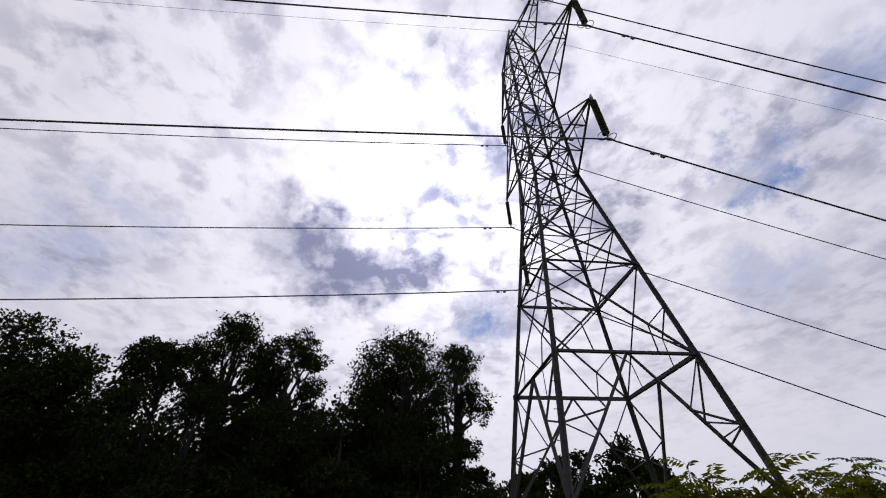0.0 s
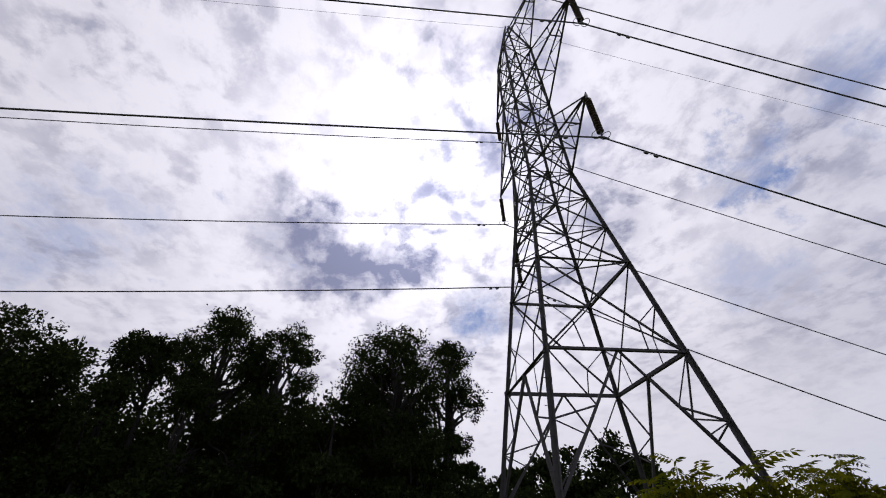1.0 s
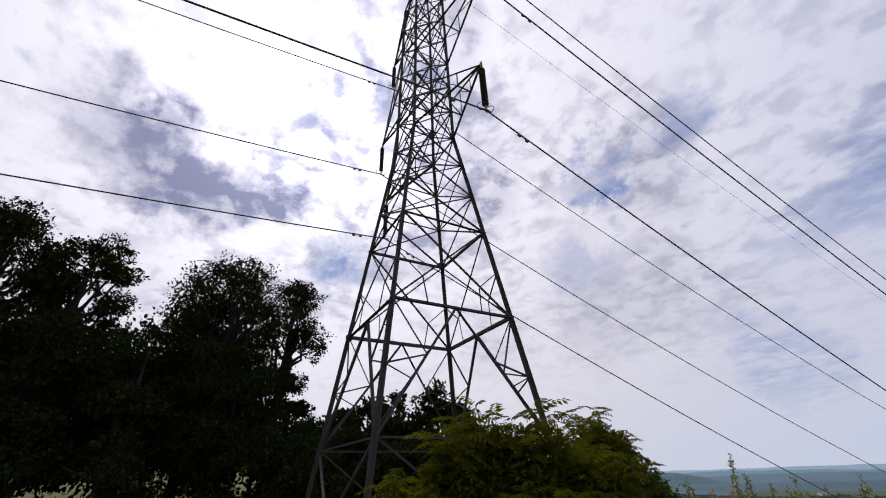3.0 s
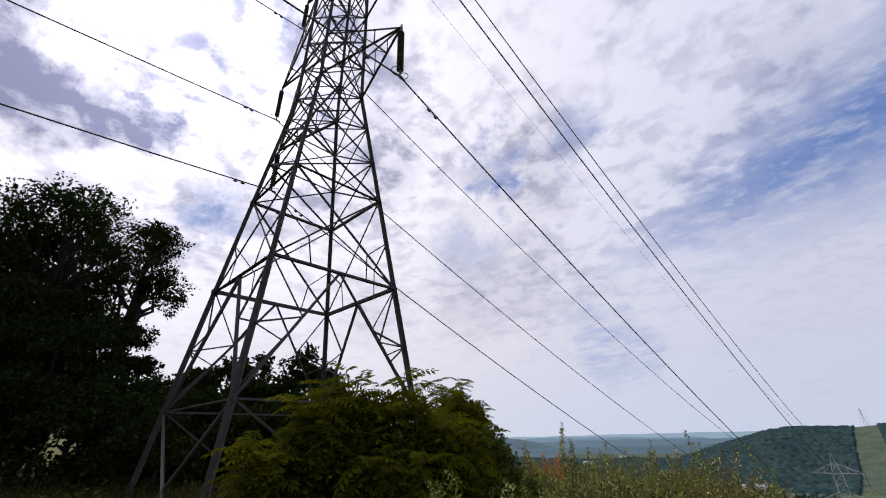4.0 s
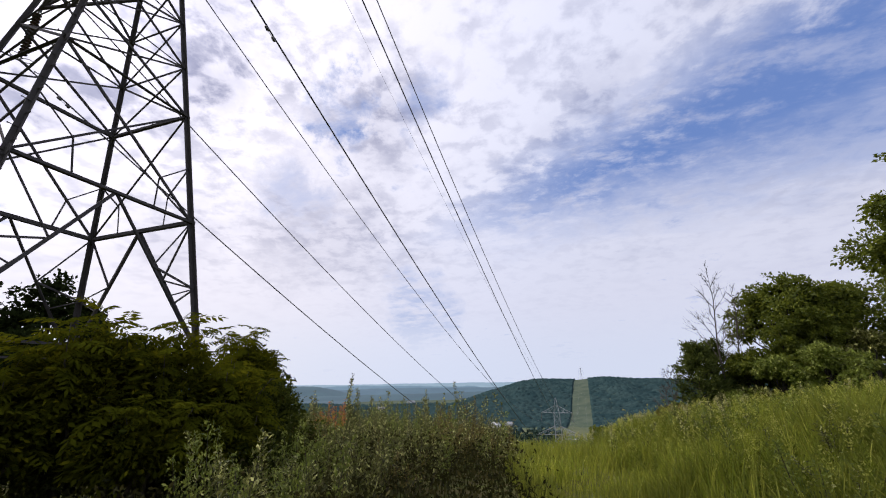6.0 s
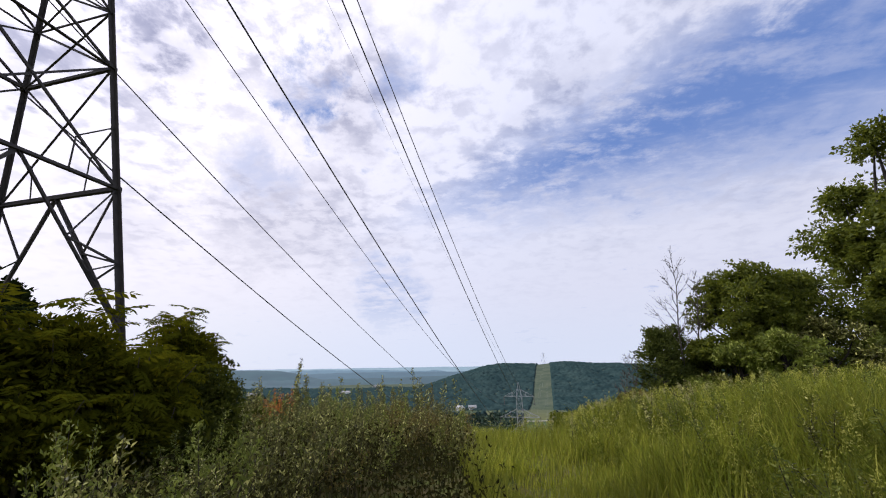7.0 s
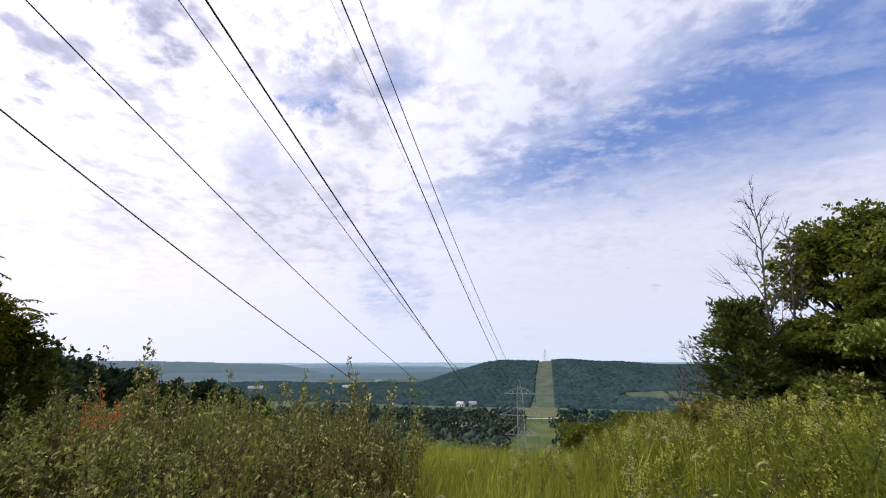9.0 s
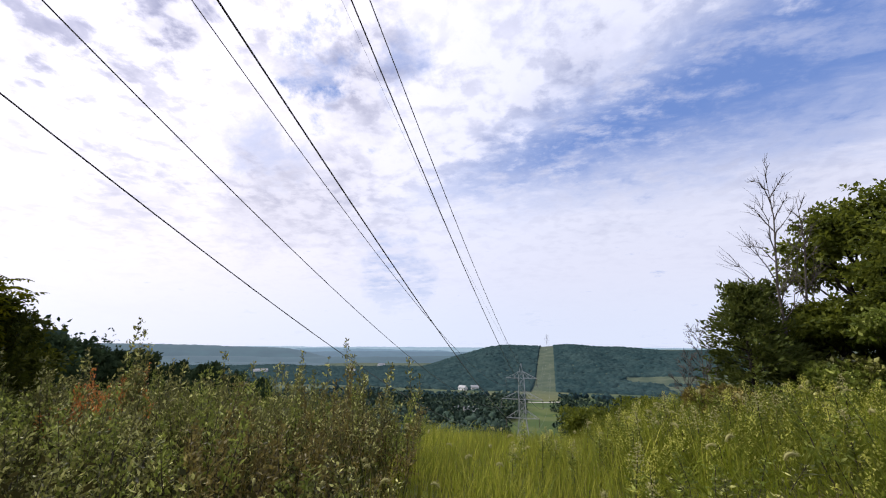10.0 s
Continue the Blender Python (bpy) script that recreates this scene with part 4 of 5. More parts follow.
def build_weed_belt():
    rng = np.random.default_rng(5)
    grey, brown, rust = "upright grey-green willow shrub, some small leaves painted pale as glints", "browning shrub with small dull leaves", "small shrub with rust-red autumn leaves"
    green = "fresh yellow-green weed with narrow leaves"
    k = 0
    kinds = {}
    for x in np.arange(-10.5, -0.7, 0.47):
        for y in np.arange(3.3, 15.0, 0.53):
            px, py = x + rng.uniform(-0.22, 0.22), y + rng.uniform(-0.25, 0.25)
            edge = -0.55 - 0.28 * (py - 6.5)
            if px > edge or px < min(-4.6, -3.0 - (py - 6.0) * 1.1) or (py < 8.9 and px > -2.3) or (py < 6 and px < -4.6) or -px > 0.90 * py:
                continue
            near_rust = math.hypot(px + 7.35, py - 11.75) < 0.62
            kind = "rust" if near_rust else "brown" if (px > edge - 1.8 and rng.uniform() < 0.36) or rng.uniform() < 0.07 else "grey" if rng.uniform() < 0.58 else "green"
            mat, text = {"rust": (RUST_LEAF, rust), "brown": (BROWN_LEAF, brown), "grey": (SHRUB_LEAF, grey), "green": (WEED_LEAF, green)}[kind]
            made = kinds.setdefault(kind, [])
            g = ground_at(px, py)
            if len(made) < (2 if kind == "rust" else 7):
                made.append(weed_shrub(px, py, g + (1.15 if near_rust else 1.2), 9 if near_rust else 5, 300 + k, mat, text, 0.42, 0.058, 2.1))
            else:
                # lower towards the open grass
                tall = (1.0 + rng.uniform(-0.34, 0.24) - 0.36 * max(0.0, 1 - (edge - px) / 1.1)) * (1.06 if py > 11 else 0.92)
                one = copy_thing(made[k % len(made)], pose(px, py, g - 0.02, rng.uniform(-5, 5), rng.uniform(-5, 5), rng.uniform(0, 360)))
                one.scale = (1, 1, tall)
            k += 1
    # scattered through the grass of the bank
    for k in range(95):
        px, py = rng.uniform(0.4, 10.5), rng.uniform(9.2, 15.2)
        if k > 44:
            px, py = rng.uniform(1.6, 8.5), rng.uniform(4.2, 9.2)
        source = kinds["green" if k % 4 else "grey"]
        one = copy_thing(source[k % len(source)], pose(px, py, ground_at(px, py) - 0.02, 0, 0, rng.uniform(0, 360)))
        one.scale = (0.9, 0.9, rng.uniform(0.40, 0.65))
    # taller stalks that stand above the belt
    for x, y, top, stems in [(-3.75, 13.6, 1.68, 3), (-3.5, 13.4, 1.4, 3), (-6.2, 11.4, 1.95, 4), (-6.45, 11.6, 1.8, 3), (-6.0, 11.2, 1.45, 4), (-5.6, 12.6, 1.45, 3), (-4.9, 13.8, 1.45, 3), (-4.35, 13.6, 1.35, 4), (-2.9, 13.2, 1.3, 3),
                             (-2.45, 13.6, 1.35, 2), (-3.2, 13.0, 1.1, 4), (-7.9, 11.8, 1.5, 3), (-5.2, 12.8, 1.3, 3), (-7.2, 11.0, 1.35, 4), (-4.0, 12.4, 1.15, 4), (-4.6, 13.0, 1.25, 3), (-5.9, 12.0, 1.3, 4), (-8.3, 11.0, 1.5, 3)]:
        weed_shrub(x, y, top, stems, 700 + k, SHRUB_LEAF, "tall leafy stalk standing above the weeds", 0.16, 0.085, 1.1)
        k += 1


build_weed_belt()


def blade_mesh(name, x, y, tall, mat, rng, width=0.0075, bend=0.45):
    """One mesh of many curved blades."""
    n = len(x)
    z = height(x, y)
    a = rng.uniform(0, 2 * math.pi, n)
    lean = tall * bend * rng.uniform(0.15, 1.0, n)
    dx, dy = np.cos(a) * lean, np.sin(a) * lean
    wx, wy = -np.sin(a + rng.normal(0, 0.5, n)) * width, np.cos(a) * width
    rows = []
    for t, w in ((0.0, 1.0), (0.45, 0.8), (0.8, 0.5)):
        c = np.stack([x + dx * t * t, y + dy * t * t, z + tall * t * (1 - 0.12 * t * bend)], 1)
        o = np.stack([wx * w, wy * w, 0 * wx], 1)
        rows += [c - o, c + o]
    rows.append(np.stack([x + dx, y + dy, z + tall * (1 - 0.15 * bend)], 1))
    verts = np.stack(rows, 1).reshape(-1, 3)
    k = np.arange(n) * 7
    tris = np.stack([k, k + 1, k + 3, k, k + 3, k + 2, k + 2, k + 3, k + 5, k + 2, k + 5, k + 4, k + 4, k + 5, k + 6], 1).ravel()
    me = bpy.data.meshes.new(name)
    me.vertices.add(n * 7)
    me.vertices.foreach_set("co", verts.ravel())
    me.loops.add(n * 15)
    me.loops.foreach_set("vertex_index", tris)
    me.polygons.add(n * 5)
    me.polygons.foreach_set("loop_start", np.arange(n * 5) * 3)
    me.update(calc_edges=True)
    me.materials.append(mat)
    return me


def build_grass():
    rng = np.random.default_rng(9)
    # long grass of the bank
    n = 120000
    r = 2.0 + 20 * rng.uniform(0, 1, n) ** 0.8
    a = np.radians(rng.uniform(-75, 28, n))
    x, y = -0.2 - r * np.sin(a), 4.2 + r * np.cos(a)
    m = 40000
    d, b = 1.6 + 7.5 * rng.uniform(0, 1, m) ** 0.7, np.radians(rng.uniform(-100, 40, m))
    x, y = np.concatenate([x, -d * np.sin(b)]), np.concatenate([y, d * np.cos(b)])
    keep = (x > -0.75 - 0.28 * np.maximum(y - 6.5, 0)) & (y < 24)
    x, y = x[keep], y[keep]
    thin = np.sin(x * 3.1 + 1.3 * np.sin(y * 2.3)) * np.sin(y * 2.7 + 0.8 * np.sin(x * 1.9)) + 0.5 * np.sin(x * 7.0) * np.sin(y * 6.1)
    keep = rng.uniform(0, 1, len(x)) < np.clip(0.75 + 0.9 * thin, 0.12, 1.0)
    x, y = x[keep], y[keep]
    tuft = 0.5 + 0.5 * np.sin(x * 2.1 + np.sin(y * 1.7)) * np.sin(y * 2.3 + x)
    patch = 0.5 + 0.5 * np.sin(x * 0.9 + 1.7 * np.sin(y * 0.6))
    tall = (0.34 + 0.42 * tuft * (0.4 + 0.6 * patch)) * rng.uniform(0.55, 1.35, len(x))
    tall *= np.where((np.abs(x) < 1.0) & (y < 8.2), 0.6, 1.0)
    ob = new("long_grass", blade_mesh("long_grass", x, y, tall * 0.92, GRASS_BLADE, rng, 0.0048, 0.62))
    tagged(ob, "long yellow-green meadow grass swaying on the bank", "grass", "", "stuff")
    # leafy goldenrod stems crowding the grass of the bank
    m = 3000
    cx, cy = rng.uniform(0.5, 11.5, m), rng.uniform(7.6, 15.2, m)
    cx[-900:], cy[-900:] = rng.uniform(1.3, 7.5, 900), rng.uniform(2.6, 8.6, 900)
    keep = (np.sin(cx * 1.1 + np.sin(cy * 0.8)) + np.sin(cy * 1.4 - cx * 0.5) > -0.9) | (rng.uniform(0, 1, m) < 0.25)
    cx, cy = cx[keep], cy[keep]
    high = rng.uniform(0.34, 0.64, len(cx))
    n = 46
    t = rng.uniform(0.1, 1.0, (len(cx), n))
    a = rng.uniform(0, 2 * math.pi, (len(cx), n))
    lean = rng.normal(0, 0.09, (len(cx), 2))
    stem = np.stack([cx[:, None] + lean[:, :1] * t * t, cy[:, None] + lean[:, 1:] * t * t, height(cx, cy)[:, None] + high[:, None] * t], 2)
    way = np.stack([np.cos(a), np.sin(a), 0.55 + 0.6 * t], 2)
    leafy = leaf_mesh("goldenrod_growth", stem.reshape(-1, 3), way.reshape(-1, 3), (rng.uniform(0.05, 0.09, t.shape) * (1.15 - 0.5 * t)).ravel(), ROD_LEAF, rng, 0.24, 0.15, 0.25)
    tagged(new("goldenrod_growth", leafy), "leafy yellow-green goldenrod stems crowding the grassy bank", "weeds", "", "stuff")
    buds = rng.uniform(0, 1, len(cx)) < 0.33
    n = 40
    u = rng.uniform(0, 1, (buds.sum(), n))
    side = rng.normal(0, 0.030, (buds.sum(), n, 2)) * (1.2 - u)[:, :, None]
    tip = np.stack([(cx + lean[:, 0])[buds][:, None] + side[:, :, 0], (cy + lean[:, 1])[buds][:, None] + side[:, :, 1], (height(cx, cy) + high)[buds][:, None] - 0.10 + 0.16 * u], 2).reshape(-1, 3)
    heads = leaf_mesh("goldenrod_heads", tip, rng.normal(0, 1, tip.shape) + np.array([0, 0, 0.6]), rng.uniform(0.012, 0.024, len(tip)), GOLDENROD, rng, 0.6, 0.3, 0.3)
    tagged(new("goldenrod_heads", heads), "pale yellow budding heads of goldenrod on the bank", "weeds", "", "stuff")
    # rougher growth round the tower and under the shrubs
    n = 14000
    x, y = rng.uniform(-24, 0.0, n), rng.uniform(-3, 15.5, n)
    keep = (x < -0.5 - 0.28 * np.maximum(y - 6.5, 0)) & (np.hypot(x, y) > 2.3)
    x, y = x[keep], y[keep]
    tall = rng.uniform(0.2, 0.55, len(x)) + 0.25 * (np.hypot(x, y) > 9)
    ob = new("rough_grass", blade_mesh("rough_grass", x, y, tall, ROUGH_BLADE, rng, 0.011, 0.6))
    tagged(ob, "rough brown-green grass and weeds round the tower", "grass", "", "stuff")
    # leafy undergrowth in clumps among it
    m = 900
    cx, cy = rng.uniform(-23, -0.4, m), rng.uniform(-3, 14.5, m)
    cx[-150:], cy[-150:] = rng.uniform(-4.6, -0.5, 150), rng.uniform(1.6, 9.0, 150)
    keep = (cx < -0.75 - 0.3 * np.maximum(cy - 6.5, 0)) & (np.hypot(cx, cy) > 2.4)
    cx, cy = cx[keep], cy[keep]
    tall = rng.uniform(0.35, 0.85, len(cx))
    n = 64
    t = rng.uniform(0.05, 1.0, (len(cx), n)) ** 0.7
    spread = rng.normal(0, 0.30, (len(cx), n, 2)) * (1.15 - 0.5 * t)[:, :, None]
    x, y = (cx[:, None] + spread[:, :, 0]).ravel(), (cy[:, None] + spread[:, :, 1]).ravel()
    at = np.stack([x, y, height(x, y) + (t * tall[:, None]).ravel()], 1)
    way = rng.normal(0, 1, at.shape) + np.array([0, 0, 0.6])
    ob = new("undergrowth", leaf_mesh("undergrowth", at, way, rng.uniform(0.045, 0.09, len(at)) * (1 + 0.5 * (at[:, 0] < -9)), ROUGH_LEAF, rng, 0.45, 0.2, 0.4))
    tagged(ob, "low brown-green leafy undergrowth round the tower's feet", "undergrowth", "", "stuff")


ROD_LEAF = leaf_material("goldenrod_leaf", (0.045, 0.062, 0.004), (0.150, 0.185, 0.014), (0.40, 0.42, 0.08), 0.40, 0.6, sheen=0.08, patchy=0.8)
ROUGH_LEAF = leaf_material("undergrowth_leaf", (0.010, 0.012, 0.003), (0.030, 0.032, 0.007), (0.11, 0.092, 0.032), 0.2, 0.7, sheen=0.04)
ROUGH_BLADE = leaf_material("rough_meadow_growth", (0.024, 0.030, 0.006), (0.048, 0.055, 0.012), (0.085, 0.075, 0.025), 0.25, 0.7, sheen=0.05)
build_grass()


def flower_weed(x, y, top, seed, mat, label, name="goldenrod"):
    """A leafy stalk with a plume of small heads."""
    rng = np.random.default_rng(seed)
    g = ground_at(x, y)
    h = top
    weed = thing(name, pose(x, y, g), label, "weed", "flowering weeds")
    lean = rng.normal(0, 0.06, 2)
    path = [(0, 0, 0), (lean[0] * 0.3, lean[1] * 0.3, h * 0.5), (lean[0], lean[1], h)]
    part_of(weed, "stalk", mesh_of("stalk", *tube_data(path, [0.006, 0.005, 0.002], 4), STEM))
    n = 60
    t = rng.uniform(0.15, 0.85, n)
    at = np.stack([lean[0] * t * t, lean[1] * t * t, h * t], 1)
    o = rng.normal(0, 1, (n, 3))
    o[:, 2] = 0.4
    part_of(weed, "foliage", leaf_mesh("foliage", at, o, rng.uniform(0.05, 0.09, n), WEED_LEAF, rng, 0.30, 0.1, 0.2))
    n = 130
    t = rng.uniform(0.74, 1.02, n)
    at = np.stack([lean[0] * t * t, lean[1] * t * t, h * t], 1) + rng.normal(0, 0.030, (n, 3)) * (1.1 - t)[:, None] * 4
    part_of(weed, "plume", leaf_mesh("plume", at, rng.normal(0, 1, (n, 3)), rng.uniform(0.010, 0.022, n), mat, rng, 0.7, 0.3, 0.3), "pale flowering plume")["kind"] = "stuff"
    return weed


def build_flowers():
    rng = np.random.default_rng(17)
    made = []
    for k in range(6):
        made.append(flower_weed(2.0 + k * 0.5, 12.0, 0.60 + 0.05 * (k % 3), 800 + k, GOLDENROD if k % 2 else SEED_HEAD, "flowering weed with a pale yellow plume in the grass"))
    for k in range(120):
        x, y = rng.uniform(0.4, 10.5), rng.uniform(8.2, 14.4)
        if k > 95:
            x, y = rng.uniform(-1.0, 2.0), rng.uniform(10.0, 15.0)
        copy_thing(made[k % 6], pose(x, y, ground_at(x, y), 0, 0, rng.uniform(0, 360)))


build_flowers()


def foxtail(x, y, h, seed):
    """A grass stalk with a nodding bristly head."""
    rng = np.random.default_rng(seed)
    g = ground_at(x, y)
    stalk = thing("foxtail", pose(x, y, g, 0, 0, rng.uniform(0, 360)), "foxtail grass with a pale nodding bristly seed head", "grass", "foxtails")
    top = [(0, 0, 0), (0, 0.01, h * 0.5), (0, 0.02, h), (0, 0.035, h + 0.03)]
    part_of(stalk, "stalk", mesh_of("stalk", *tube_data(top, [0.003, 0.0025, 0.002, 0.0015], 4), GRASS_BLADE))
    arc = [(0, 0.035 + 0.034 * (1 - math.cos(t)), h + 0.03 + 0.034 * math.sin(t)) for t in np.linspace(0, 2.5, 8)]
    part_of(stalk, "seed_head", mesh_of("seed_head", *tube_data(arc, [0.003, 0.006, 0.0075, 0.0075, 0.0075, 0.007, 0.005, 0.002], 6), SEED_HEAD, True), "pale bristly head")
    n = 160
    k = rng.integers(1, 7, n)
    bris = np.array(arc)[k] + rng.normal(0, 0.004, (n, 3))
    part_of(stalk, "bristles", leaf_mesh("bristles", bris, rng.normal(0, 1, (n, 3)), rng.uniform(0.012, 0.022, n), SEED_HEAD, rng, 0.1, 0.0, 0.2))
    return stalk


def build_foxtails():
    rng = np.random.default_rng(23)
    heads = [foxtail(-1.7, 9.3, 0.66, 1), foxtail(-0.9, 9.6, 0.6, 2), foxtail(0.9, 10.2, 0.62, 3), foxtail(1.4, 11.4, 0.75, 4)]
    for k in range(46):
        x, y = rng.uniform(-2.6, 2.6), rng.uniform(8.8, 13.0)
        copy_thing(heads[k % 4], pose(x, y, ground_at(x, y), rng.uniform(-6, 6), rng.uniform(-6, 6), rng.uniform(0, 360)))


build_foxtails()


# ---------------------------------------------------------------- far woods, ridges and houses
def clump_shape(rng):
    """A lumpy canopy of 32 facets."""
    v = [(1, 0, 0), (-1, 0, 0), (0, 1, 0), (0, -1, 0), (0, 0, 1), (0, 0, -1)]
    f = [(0, 2, 4), (2, 1, 4), (1, 3, 4), (3, 0, 4), (2, 0, 5), (1, 2, 5), (3, 1, 5), (0, 3, 5)]
    v = [Vector(p) for p in v]
    mids, faces = {}, []

    def mid(a, b):
        key = (min(a, b), max(a, b))
        if key not in mids:
            mids[key] = len(v)
            v.append((v[a] + v[b]).normalized())
        return mids[key]

    for a, b, c in f:
        ab, bc, ca = mid(a, b), mid(b, c), mid(c, a)
        faces += [(a, ab, ca), (ab, b, bc), (ca, bc, c), (ab, bc, ca)]
    verts = np.array([p * rng.uniform(0.6, 1.3) for p in v])
    verts[:, 2] *= 0.9
    return verts, np.array(faces)


def canopy(name, x, y, radius, rng, mat, label, lift=0.55, flat=1.0):
    shapes = [clump_shape(rng) for _ in range(24)]
    verts, faces, k = [], [], 0
    z = height(x, y)
    for i in range(len(x)):
        v, f = shapes[i % 24]
        a = rng.uniform(0, 6.28)
        c, s = math.cos(a), math.sin(a)
        p = np.stack([v[:, 0] * c - v[:, 1] * s, v[:, 0] * s + v[:, 1] * c, v[:, 2] * rng.uniform(0.8, 1.3) * flat], 1) * radius[i]
        verts.append(p + np.array([x[i], y[i], z[i] + radius[i] * lift]))
        faces.append(f + k)
        k += len(v)
    verts, faces = np.concatenate(verts), np.concatenate(faces)
    me = bpy.data.meshes.new(name)
    me.vertices.add(len(verts))
    me.vertices.foreach_set("co", verts.ravel())
    me.loops.add(len(faces) * 3)
    me.loops.foreach_set("vertex_index", faces.ravel())
    me.polygons.add(len(faces))
    me.polygons.foreach_set("loop_start", np.arange(len(faces)) * 3)
    me.update(calc_edges=True)
    me.materials.append(mat)
    tagged(new(name, me), label, "woodland", "", "stuff")


def crowns(name, span_x, span_y, step, size, rng, mat, label, bare=None):
    """A wood seen from far: a sheet of rounded crowns, each with its own height."""
    xs, ys = np.arange(span_x[0], span_x[1], step), np.arange(span_y[0], span_y[1], step)
    gx, gy = np.meshgrid(xs, ys, indexing="ij")
    gx = gx + rng.uniform(-0.35, 0.35, gx.shape) * step
    gy = gy + rng.uniform(-0.35, 0.35, gy.shape) * step
    cell = size
    cols, lines = int((span_x[1] - span_x[0]) / cell) + 4, int((span_y[1] - span_y[0]) / cell) + 4
    jx, jy = rng.uniform(0.05, 0.95, (cols, lines)), rng.uniform(0.05, 0.95, (cols, lines))
    tall, wide = rng.uniform(0.65, 1.2, (cols, lines)) * size, rng.uniform(0.55, 0.95, (cols, lines))
    u, v = (gx - span_x[0]) / cell + 1, (gy - span_y[0]) / cell + 1
    top = np.full(gx.shape, 1.0)
    for di in (-1, 0, 1):
        for dj in (-1, 0, 1):
            i, j = np.clip(u.astype(int) + di, 0, cols - 1), np.clip(v.astype(int) + dj, 0, lines - 1)
            d = np.hypot(u - i - jx[i, j], v - j - jy[i, j]) / wide[i, j]
            top = np.maximum(top, tall[i, j] * np.sqrt(np.maximum(0.0, 1 - d * d)))
    top = 0.8 * top + rng.uniform(-0.6, 0.6, top.shape)
    if bare:
        top = np.where(bare(gx, gy), -1.0, top)
    top[0, :] = top[-1, :] = top[:, 0] = top[:, -1] = -1.0
    verts = np.stack([gx, gy, height(gx, gy) + top - 0.30 * size], 2).reshape(-1, 3)
    a = (np.arange(len(xs) - 1)[:, None] * len(ys) + np.arange(len(ys) - 1)[None, :]).ravel()
    quads = np.stack([a, a + len(ys), a + len(ys) + 1, a + 1], 1)
    me = bpy.data.meshes.new(name)
    me.vertices.add(len(verts))
    me.vertices.foreach_set("co", verts.ravel())
    me.loops.add(quads.size)
    me.loops.foreach_set("vertex_index", quads.ravel())
    me.polygons.add(len(quads))
    me.polygons.foreach_set("loop_start", np.arange(len(quads)) * 4)
    me.update(calc_edges=True)
    me.materials.append(mat)
    tagged(new(name, me), label, "woodland", "", "stuff")


def leafy_mass(name, x, y, radius, lift, count, size, rng, mat, label):
    """Crowns of many leaf sprays, gathered as one wood."""
    z = height(x, y)
    at, out = [], []
    for i in range(len(x)):
        for _ in range(3):
            c = np.array([x[i], y[i], z[i] + radius[i] * lift * rng.uniform(0.35, 1.0)]) + rng.normal(0, radius[i] * 0.35, 3)
            d = rng.normal(0, 1, (count // 3, 3))
            d /= np.linalg.norm(d, axis=1, keepdims=True)
            at.append(c + d * radius[i] * rng.uniform(0.5, 1.0, (count // 3, 1)) * np.array([0.8, 0.8, 0.9]))
            out.append(d)
    at, out = np.concatenate(at), np.concatenate(out)
    tagged(new(name, leaf_mesh(name, at, out, rng.uniform(0.7, 1.3, len(at)) * size, mat, rng, 0.7, 0.25, 0.7)), label, "woodland", "", "stuff")


def hill_pasture(x, y):
    """Open grazing land on the lower right flank of the hill, with ragged edges and hedges."""
    edge = 14 * np.sin(x * 0.06) + 9 * np.sin(y * 0.09 + x * 0.03)
    inside = (x + 0.30 * (y - 560) > 128 + edge) & (y < 665 + edge + 0.22 * (x - 80))
    hedge = np.abs(np.sin(y * 0.028 + x * 0.010)) < 0.16
    return inside & ~hedge


